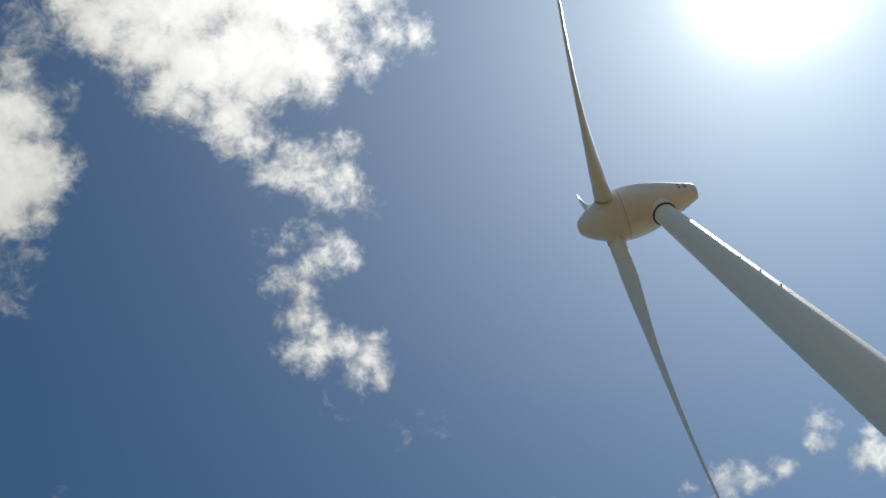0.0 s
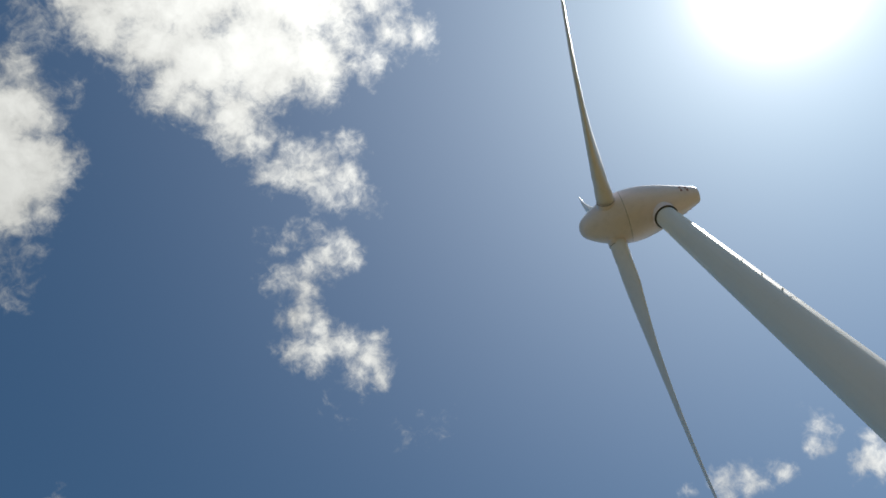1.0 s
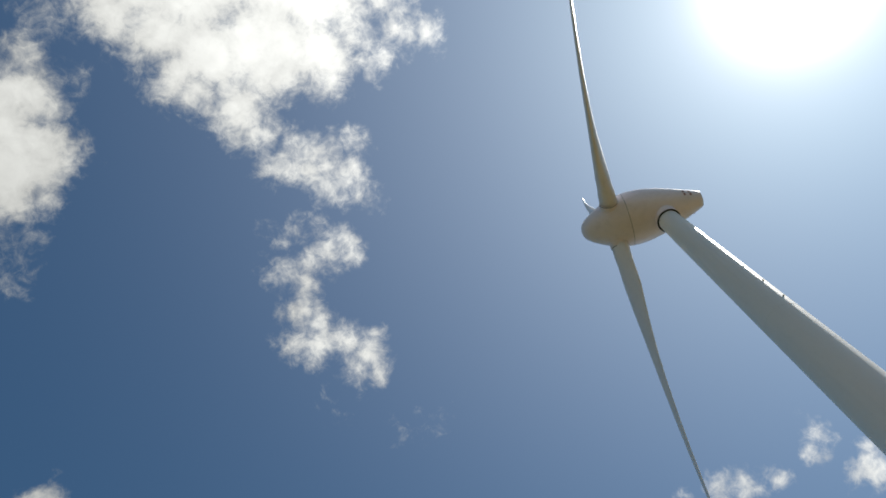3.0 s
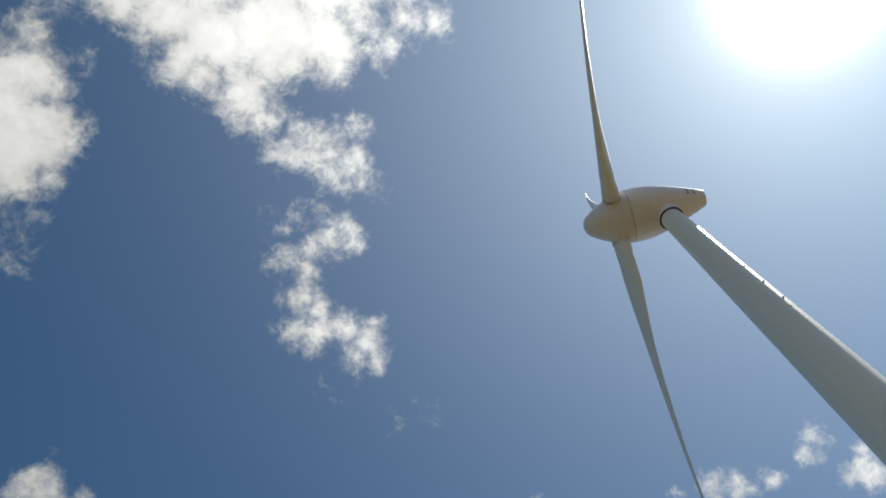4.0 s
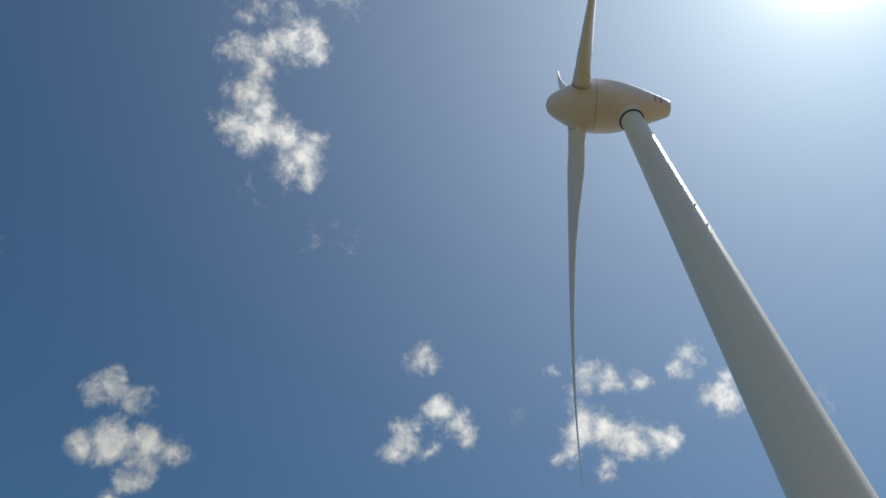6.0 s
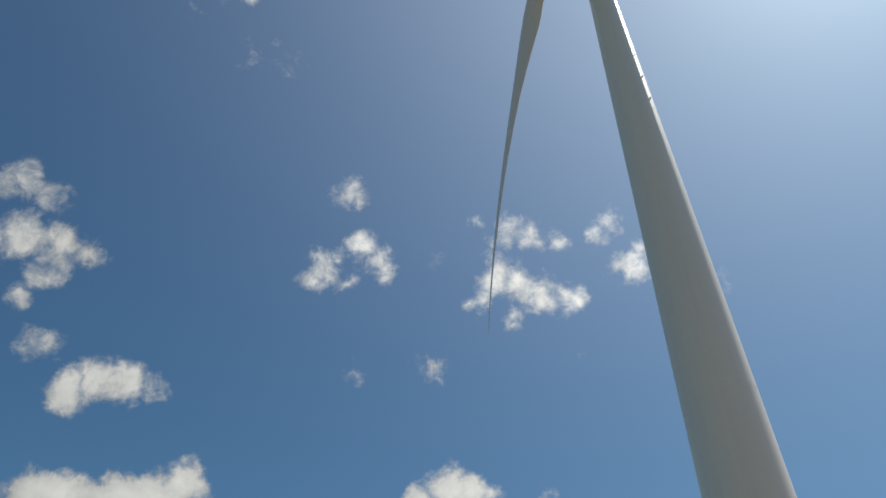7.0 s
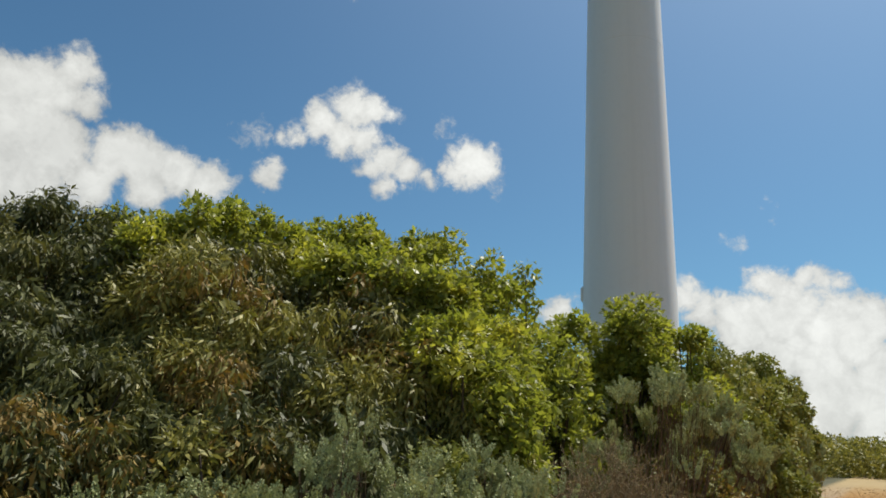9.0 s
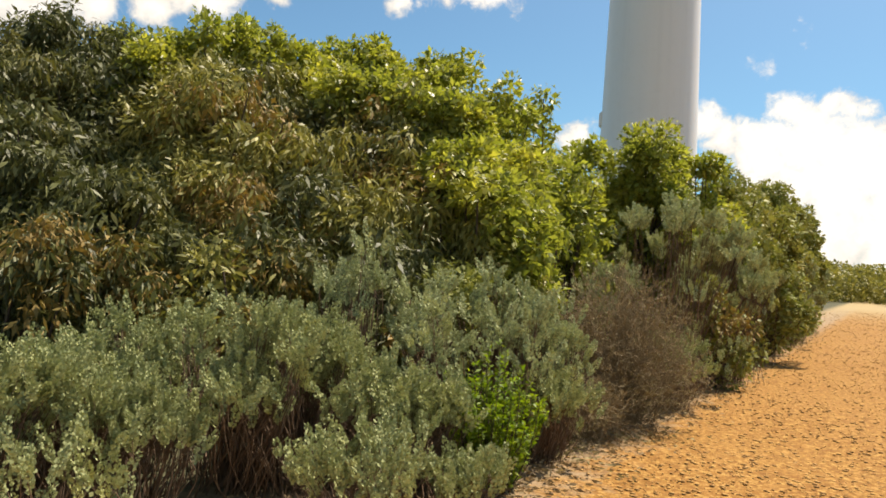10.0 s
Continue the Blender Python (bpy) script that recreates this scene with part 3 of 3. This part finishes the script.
def bearing_place(az, dist):
    d = heading(az, 0) * dist
    return d.x, d.y


def stems_of(parent, centres, mat, thick, name="branchwork"):
    feet = np.stack([rng.normal(size=len(centres)) * 0.12, rng.normal(size=len(centres)) * 0.12, np.full(len(centres), -0.05)], 1)
    a = tubes(feet, centres, np.full(len(centres), thick), np.full(len(centres), thick * 0.3), 0.15, 5, 5)
    return sheet(name, *a, mat, parent, "", True)


def wattle(az, dist, height, radius, leaves, mat, label, droop=0.75, leaf=(0.075, 0.125), wide=(0.0125, 0.020), low=0.9, lobes=14, lobe=0.48, rust=0.0, name="wattle_shrub"):
    """A tall bushy wattle: many stems, clumps of narrow or broad leaves."""
    global rng
    rng = np.random.default_rng(int(abs(az) * 100 + dist * 1000))
    x, y = bearing_place(az, dist)
    top = thing(name, pose(x, y, -0.02, 0, 0, rng.uniform(0, 360)), label, "shrub", "tall scrub")
    leaves = int(leaves * (2.45 if mat is BROAD else 1.95))
    c, s = crown_lobes(lobes, 13, radius, height, low, lobe, 0.20)
    stems_of(top, c[::5], BARK, 0.03)
    at, out, pick = on_lobes(leaves, c, s, 0.35)
    at[:, 2] = np.maximum(at[:, 2], 0.05)
    spray = unit(rng.normal(size=(leaves, 3)))
    lean = unit(rng.normal(size=(len(s), 3)))[pick]
    way = unit(out * 0.5 + spray * 0.65 + lean * 0.4 - np.array([0, 0, droop]))
    deep = np.linalg.norm(at - c[pick], axis=1) < s[pick] * 0.75
    grow = np.where(deep, 1.4, 0.88)
    ln, wd = rng.uniform(*leaf, leaves) * grow, rng.uniform(*wide, leaves) * grow * np.where(deep, 1.9, 1.0)
    bough = rng.random(lobes)[np.arange(len(s)) // 13]
    rusty = (bough < rust)[pick] & (rng.random(leaves) < 0.78)
    keep = ~rusty
    sheet("foliage", *leaf_mesh(at[keep], way[keep], ln[keep], wd[keep]), mat, top)
    if rust:
        sheet("dead_foliage", *leaf_mesh(at[rusty], way[rusty], ln[rusty] * 0.8, wd[rusty] * 1.1), RUSTY, top, "rusty brown seedpods and dying leaves")
    return top


def saltbush(az, dist, height, radius, sprigs, mat, label, leaf=0.030, per=74, low=0.30, twigs=300, name="saltbush"):
    """A low grey bush: upright woolly sprigs over a cage of bare twigs."""
    x, y = bearing_place(az, dist)
    sprigs = int(sprigs * 0.78)
    top = thing(name, pose(x, y, -0.02, 0, 0, rng.uniform(0, 360)), label, "shrub", "low scrub")
    c, s = crown_lobes(10, 8, radius, height - 0.10, height * low, radius * 0.40, 0.075 + 0.03 * radius)
    tufted = rng.random(len(s)) < 0.55
    c, s = c[tufted], s[tufted]
    at, out, _ = on_lobes(sprigs, c, s, 0.6)
    # bare woody legs below the leafy tops
    keep = (at[:, 2] > height * (0.48 + 0.12 * rng.normal(size=sprigs))) | (rng.random(sprigs) < 0.1)
    at, out = at[keep], out[keep]
    sprigs = len(at)
    at[:, 2] = np.maximum(at[:, 2], 0.06)
    out[:, 2] = np.abs(out[:, 2])
    way = unit(out * 0.75 + rng.normal(size=(sprigs, 3)) * 0.12 + np.array([0, 0, 1.0]))
    ln = rng.uniform(0.11, 0.24, sprigs)
    # leaves close round each sprig
    t = rng.random((sprigs, per)) ** 0.8
    side = unit(np.cross(way[:, None], rng.normal(size=(sprigs, per, 3))))
    club = 0.019 * np.sqrt(np.clip(1.05 - t ** 4, 0, 1)) * np.clip(0.35 + t * 1.6, 0, 1)
    base = at[:, None] + way[:, None] * (t * ln[:, None])[..., None] + side * club[..., None]
    lw = unit(way[:, None] * 1.3 + side * 0.6 + rng.normal(size=(sprigs, per, 3)) * 0.16)
    k = sprigs * per
    size = (leaf * rng.uniform(0.7, 1.3, (sprigs, per)) * (1.15 - 0.5 * t)).reshape(k)
    sheet("foliage", *leaf_mesh(base.reshape(k, 3), lw.reshape(k, 3), size * 0.88, size * 0.75, 0.1), mat, top)
    # twigs
    n = min(len(at), twigs)
    feet = np.stack([rng.normal(size=n) * radius * 0.15, rng.normal(size=n) * radius * 0.15, np.full(n, -0.03)], 1)
    feet[:, :2] += at[:n, :2] * 0.3
    sheet("branchwork", *tubes(feet, at[:n], np.full(n, 0.0055), np.full(n, 0.0022), 0.06, 4, 3), WOODY, top, "bare brown twigs")
    return top


def twig_bush(az, dist, height, radius, n, label):
    """A dead-looking bush of fine branching twigs."""
    x, y = bearing_place(az, dist)
    top = thing("dry_bush", pose(x, y, -0.02), label, "shrub", "low scrub")
    d = unit(rng.normal(size=(n, 3)))
    d[:, 2] = np.abs(d[:, 2])
    tip = d * np.array([radius, radius, height * 0.75]) * rng.uniform(0.75, 1.05, (n, 1)) + np.array([0, 0, height * 0.22])
    foot = np.stack([rng.normal(size=n) * 0.18, rng.normal(size=n) * 0.18, np.full(n, -0.03)], 1)
    v1, f1 = tubes(foot, tip, np.full(n, 0.0055), np.full(n, 0.0018), 0.12, 5, 3)
    k = n * 7
    own = rng.integers(0, n, k)
    t = rng.uniform(0.45, 0.98, (k, 1))
    a = foot[own] + (tip[own] - foot[own]) * t
    b = a + unit((tip[own] - foot[own]) * 0.6 / height + rng.normal(size=(k, 3)) * 0.6) * rng.uniform(0.10, 0.30, (k, 1))
    v2, f2 = tubes(a, b, np.full(k, 0.003), np.full(k, 0.0014), 0.02, 2, 3)
    sheet("branchwork", np.concatenate([v1, v2]), np.concatenate([f1, f2 + len(v1)]), TWIG, top)
    q = k * 11
    pick = rng.integers(0, k, q)
    at = a[pick] + (b[pick] - a[pick]) * rng.random((q, 1))
    size = rng.uniform(0.014, 0.030, q)
    sheet("foliage", *leaf_mesh(at, unit(rng.normal(size=(q, 3)) + (0, 0, 0.5)), size, size * 0.4, 0.1), DRY, top, "sparse dry brown leaves")
    return top


def green_bush(az, dist, height, radius, n, label):
    """A small bush of upright stems set with fresh leaves."""
    x, y = bearing_place(az, dist)
    top = thing("green_bush", pose(x, y, -0.02), label, "shrub", "low scrub")
    a = rng.uniform(0, 2 * math.pi, n)
    r = radius * np.sqrt(rng.random(n))
    tip = np.stack([np.cos(a) * r, np.sin(a) * r, height * rng.uniform(0.45, 1.0, n) * (1 - 0.25 * (r / radius) ** 2)], 1)
    foot = tip * np.array([0.4, 0.4, 0]) - np.array([0, 0, 0.03])
    sheet("branchwork", *tubes(foot, tip, np.full(n, 0.006), np.full(n, 0.002), 0.03, 4, 4), BARK, top)
    per = 60
    t = rng.uniform(0.02, 1.0, (n, per, 1)) ** 0.8
    at = (foot[:, None] + (tip - foot)[:, None] * t).reshape(-1, 3)
    way = unit(rng.normal(size=at.shape) * np.array([1, 1, 0.6]) + np.array([0, 0, 0.7]))
    size = rng.uniform(0.034, 0.064, len(at))
    sheet("foliage", *leaf_mesh(at, way, size, size * 0.42, 0.1), LIME, top)
    return top


DARK_WATTLE = "dense dark green wattle shrub with drooping narrow leaves, shade added to their colour"
RUST_WATTLE = "tall wattle shrub with drooping leaves and rusty brown patches"
BROAD_WATTLE = "tall yellow-green wattle shrub with broad glossy leaves"
SALT_LABEL = "low grey-green saltbush with woolly upright sprigs"
# the tall wall of scrub: three ranks of bushes, lower towards the track
SKYLINE = ((-60, -47, -44, -40, -37.2, -35.3, -33.2, -31.3, -25, -22.4, -19.8, -17.4, -13.4, -11, -8.4, -6.5),
           (15.0, 15.1, 15.7, 15.4, 14.8, 16.3, 17.3, 16.9, 17.0, 17.4, 16.0, 15.9, 16.2, 14.9, 13.2, 12.2))


def rank(bearings, dist, share, radius, leaves, broad_from, rust, lobes=12):
    """A rank of wattles whose tops follow a share of the skyline; each shows its upper part over the rank before it."""
    for i, az in enumerate(bearings):
        d = dist + 0.3 * math.sin(az * 2.1)
        el = np.interp(az, *SKYLINE) * share * (0.985 + 0.018 * math.sin(az * 3.7))
        h = EYE + d * math.tan(radians(el))
        low = max(0.3, h - 2.0)
        if az > broad_from:
            wattle(az, d, h, radius, leaves, BROAD, BROAD_WATTLE, 0.05, (0.068, 0.118), (0.021, 0.033), low=low, lobes=lobes)
        # left bushes and the lowest rank take dark leaves, shade put into their colour
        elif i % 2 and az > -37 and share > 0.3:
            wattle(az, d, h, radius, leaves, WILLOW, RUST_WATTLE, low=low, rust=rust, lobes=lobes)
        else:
            wattle(az, d, h, radius, leaves, WILLOW_DARK_SHADED, DARK_WATTLE, low=low, rust=rust * 0.5, lobes=lobes)


rank((-48, -44, -40, -36, -32.5, -29, -25.5, -22, -18.5, -15, -12), 11.4, 1.0, 1.2, 6400, -36.5, 0.05, 13)
rank((-46, -42, -38, -34, -30, -26, -22.5, -19, -15.5, -12.4), 10.5, 0.85, 1.05, 5400, -18, 0.14)
rank((-47, -42.5, -38, -33.5, -29, -24.5, -20, -16, -12.5), 9.6, 0.65, 1.0, 5000, -13, 0.14)
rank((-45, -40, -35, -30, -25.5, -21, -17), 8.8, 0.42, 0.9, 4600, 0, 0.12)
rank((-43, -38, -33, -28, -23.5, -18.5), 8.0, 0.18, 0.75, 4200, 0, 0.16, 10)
wattle(-33.2, 10.9, 4.85, 0.6, 4500, BROAD, BROAD_WATTLE, 0.05, (0.068, 0.118), (0.021, 0.033), low=1.6, lobes=12)
wattle(-14.3, 8.9, 2.85, 0.8, 6000, WILLOW, RUST_WATTLE, low=0.6, rust=0.12)
DYING = "wattle shrub with dying ochre-brown drooping sprays"
wattle(-32.0, 9.5, 3.85, 0.8, 6000, WILLOW, DYING, low=1.2, rust=0.55)
wattle(-31.5, 8.6, 2.75, 0.5, 3500, WILLOW, DYING, low=0.8, rust=0.8, lobes=10, lobe=0.35)
wattle(-24.0, 9.2, 3.25, 0.7, 5000, WILLOW, DYING, low=0.9, rust=0.35)
wattle(-37.5, 7.9, 1.75, 0.45, 2600, WILLOW, DYING, low=0.4, rust=0.6, lobes=9, lobe=0.3)
wattle(-28.0, 7.6, 1.85, 0.45, 2600, WILLOW, DYING, low=0.4, rust=0.7, lobes=9, lobe=0.3)
wattle(-11.6, 10.1, 3.5, 0.9, 8500, BROAD, BROAD_WATTLE, 0.05, (0.068, 0.118), (0.021, 0.033), low=0.6)
wattle(-9.4, 9.9, 2.5, 0.62, 6000, BROAD, BROAD_WATTLE, 0.1, (0.068, 0.118), (0.021, 0.033), low=0.4)
wattle(-5.0, 12.6, 2.9, 0.8, 7000, BROAD, BROAD_WATTLE, 0.1, (0.068, 0.118), (0.021, 0.033), low=0.4)
wattle(-0.8, 13.4, 4.12, 1.25, 13000, BROAD, BROAD_WATTLE, 0.0, (0.068, 0.118), (0.021, 0.033), low=0.6, lobes=20)
wattle(-2.8, 13.7, 4.0, 0.9, 8000, BROAD, BROAD_WATTLE, 0.0, (0.068, 0.118), (0.021, 0.033), low=0.8)
wattle(-5.6, 11.6, 3.3, 0.8, 5500, BROAD, BROAD_WATTLE, 0.0, (0.068, 0.118), (0.021, 0.033), low=0.8)
wattle(-4.0, 13.0, 3.75, 0.7, 5000, BROAD, BROAD_WATTLE, 0.0, (0.068, 0.118), (0.021, 0.033), low=0.8)
wattle(1.6, 13.8, 4.0, 0.95, 8000, BROAD, BROAD_WATTLE, 0.0, (0.068, 0.118), (0.021, 0.033), low=0.8)
wattle(3.4, 14.2, 3.9, 0.9, 6000, BROAD, BROAD_WATTLE, 0.0, (0.068, 0.118), (0.021, 0.033), low=0.8)
SPARSE = "olive green scrub bush with sparse twiggy top"
wattle(5.5, 15.2, 3.65, 1.0, 6000, OLIVE, SPARSE, 0.0, (0.06, 0.11), (0.022, 0.034), low=0.5)
wattle(7.4, 17.5, 3.65, 1.1, 6000, OLIVE, SPARSE, 0.0, (0.07, 0.12), (0.024, 0.036), low=0.5)
wattle(8.3, 20.0, 3.7, 1.0, 6000, OLIVE, SPARSE, 0.0, (0.08, 0.13), (0.026, 0.040), low=0.5)
wattle(4.2, 16.5, 4.0, 1.3, 7000, OLIVE, SPARSE, 0.0, (0.06, 0.11), (0.022, 0.036), low=0.5)
wattle(6.8, 20.0, 4.2, 1.4, 9000, OLIVE, SPARSE, 0.0, (0.07, 0.12), (0.024, 0.038), low=0.5)
wattle(8.8, 25.0, 4.4, 1.2, 9000, OLIVE, SPARSE, 0.0, (0.08, 0.14), (0.028, 0.044), low=0.5)
wattle(10.2, 33.0, 4.4, 1.2, 9000, OLIVE, SPARSE, 0.0, (0.10, 0.17), (0.035, 0.055), low=0.5)
# smaller bushes between the ranks
wattle(-14.0, 7.7, 1.75, 0.5, 3500, OLIVE, "low olive green bush among grey saltbush", 0.2, (0.05, 0.09), (0.014, 0.022), low=0.3, lobes=9, lobe=0.3)
wattle(-30.5, 7.3, 1.75, 0.5, 3000, WILLOW, "low wattle with dying rusty brown sprays", 0.3, (0.06, 0.10), (0.013, 0.02), low=0.4, lobes=9, lobe=0.3, rust=0.6)
wattle(5.3, 12.4, 1.75, 0.5, 3000, OLIVE, "low olive bush with orange-brown dying sprays", 0.1, (0.05, 0.09), (0.018, 0.028), low=0.3, lobes=9, lobe=0.3, rust=0.35)
# the lower bushes in front of it
saltbush(-20.8, 6.5, 1.86, 0.45, 330, SALT_BLUE, SALT_LABEL)
saltbush(-12.0, 6.5, 1.66, 0.72, 480, SALT_BLUE, SALT_LABEL)
saltbush(-7.6, 6.8, 1.48, 0.62, 420, SALT_BLUE, SALT_LABEL)
saltbush(-26.5, 6.4, 1.15, 0.6, 300, SALT, SALT_LABEL)
saltbush(1.3, 11.4, 2.75, 1.5, 1100, SALT_BLUE, "tall blue-grey saltbush with soft upright sprigs", 0.034)
saltbush(5.2, 13.4, 2.4, 1.25, 700, SALT_BLUE, SALT_LABEL, 0.036)
saltbush(7.6, 17.5, 2.6, 1.35, 600, SALT_BLUE, SALT_LABEL, 0.042)
saltbush(9.6, 22.5, 2.5, 1.2, 420, SALT_BLUE, SALT_LABEL, 0.05)
saltbush(10.6, 29.0, 2.4, 1.3, 380, SALT_BLUE, SALT_LABEL, 0.06)
saltbush(4.2, 11.6, 1.2, 0.6, 320, SALT, SALT_LABEL)
saltbush(-29.8, 5.6, 1.36, 0.75, 512, SALT, SALT_LABEL, low=0.36, twigs=380)
saltbush(-40.5, 5.3, 1.05, 0.75, 480, SALT, SALT_LABEL, low=0.36, twigs=380)
saltbush(-48.0, 4.9, 1.10, 0.7, 368, SALT, SALT_LABEL, low=0.36, twigs=380)
saltbush(-24.0, 5.4, 1.22, 0.7, 448, SALT, SALT_LABEL, low=0.36, twigs=380)
saltbush(-17.5, 5.4, 0.95, 0.55, 368, SALT, SALT_LABEL, low=0.36, twigs=380)
saltbush(-35.5, 5.0, 0.85, 0.5, 230, SALT, SALT_LABEL, low=0.36, twigs=380)
saltbush(-36.5, 6.2, 1.15, 0.65, 330, SALT, SALT_LABEL, low=0.36, twigs=380)
saltbush(-42.0, 4.6, 0.7, 0.5, 120, SALT, SALT_LABEL, low=0.3, twigs=200)
saltbush(-19.5, 4.5, 0.65, 0.5, 304, SALT, SALT_LABEL, low=0.36, twigs=380)
saltbush(-12.6, 4.9, 0.45, 0.3, 176, SALT, SALT_LABEL, low=0.36, twigs=380)
saltbush(-6.0, 7.2, 1.2, 0.45, 300, SALT_BLUE, SALT_LABEL)
saltbush(-6.6, 6.7, 0.85, 0.42, 240, SALT, SALT_LABEL)
saltbush(2.6, 10.0, 1.0, 0.5, 260, SALT, SALT_LABEL)
twig_bush(-4.2, 7.6, 0.75, 0.55, 140, "low dry twiggy bush at the edge of the gravel")
twig_bush(-1.6, 8.7, 1.9, 1.05, 430, "dry brown twiggy bush beside the gravel")
green_bush(-10.2, 5.7, 1.08, 0.46, 120, "small bright green bush among grey saltbush")


# ---- distance ----
def far_scrub():
    """A belt of low trees beyond the field."""
    n, per = 300, 260
    az = np.radians(rng.uniform(7, 30, n))
    dist = rng.uniform(92, 150, n)
    c = np.stack([np.sin(az) * dist, np.cos(az) * dist, rng.uniform(0.6, 3.4, n)], 1)
    s = rng.uniform(1.2, 2.6, n)
    at, out, _ = on_lobes(n * per, c, s, 0.7)
    at[:, 2] = np.maximum(at[:, 2] * 0.95, 0.02)
    size = rng.uniform(0.25, 0.5, n * per)
    ob = sheet("far_scrub", *leaf_mesh(at, unit(out + rng.normal(size=at.shape) * 0.7), size, size * 0.75, 0.1), WILLOW)
    tagged(ob, "distant belt of low green coastal scrub beyond the field", "scrub", kind="stuff")


far_scrub()


def pebbles():
    """Loose stones on the track, denser near the camera."""
    n = 26000
    y = 3.6 + 56 * rng.random(n) ** 2.7
    x = track_edge(y) - 0.25 + rng.random(n) ** 0.9 * (3.0 + 0.35 * y)
    size = (0.007 + 0.017 * rng.random(n) ** 2.0) * (1 + 0.03 * y)
    z = 0.035 * (np.sin(x * 1.3 + 0.7 * np.sin(y * 0.9)) * np.cos(y * 1.1 + x * 0.3)) * np.clip(1 - np.hypot(x, y - 20) / 60, 0, 1) - 0.02
    c = np.stack([x, y, z + size * 0.25], 1)
    shape = np.array([[1, 0, 0], [0.2, 1, 0], [-1, 0.1, 0], [0, -1, 0], [0.1, 0.1, 0.2], [0, 0, -0.5]])
    turn = rng.uniform(0, 2 * math.pi, n)
    stretch = rng.uniform(0.7, 1.3, (n, 6, 3))
    p = shape[None] * stretch
    px = p[..., 0] * np.cos(turn)[:, None] - p[..., 1] * np.sin(turn)[:, None]
    py = p[..., 0] * np.sin(turn)[:, None] + p[..., 1] * np.cos(turn)[:, None]
    v = (c[:, None] + np.stack([px, py, p[..., 2]], -1) * size[:, None, None]).reshape(-1, 3)
    f = np.array([[0, 1, 4], [1, 2, 4], [2, 3, 4], [3, 0, 4], [1, 0, 5], [2, 1, 5], [3, 2, 5], [0, 3, 5]])
    ob = sheet("gravel", v, (np.arange(n)[:, None, None] * 6 + f[None]).reshape(-1, 3), pebble_material())
    tagged(ob, "loose ochre gravel stones scattered on the track", "gravel", kind="stuff")


pebbles()


def leaf_litter():
    """Fallen grey-brown leaves and bits of twig along the foot of the scrub."""
    n = 9000
    y = 4.2 + 26 * rng.random(n) ** 1.6
    x = track_edge(y) + rng.normal(size=n) * 0.35 - 0.15
    at = np.stack([x, y, np.full(n, 0.018)], 1)
    way = unit(rng.normal(size=(n, 3)) * np.array([1, 1, 0.12]))
    size = rng.uniform(0.02, 0.07, n) * (1 + 0.02 * y)
    ob = sheet("leaf_litter", *leaf_mesh(at, way, size, size * 0.35, 0.05), DRY)
    tagged(ob, "fallen grey-brown leaves and twigs at the foot of the scrub", "leaf litter", kind="stuff")


leaf_litter()
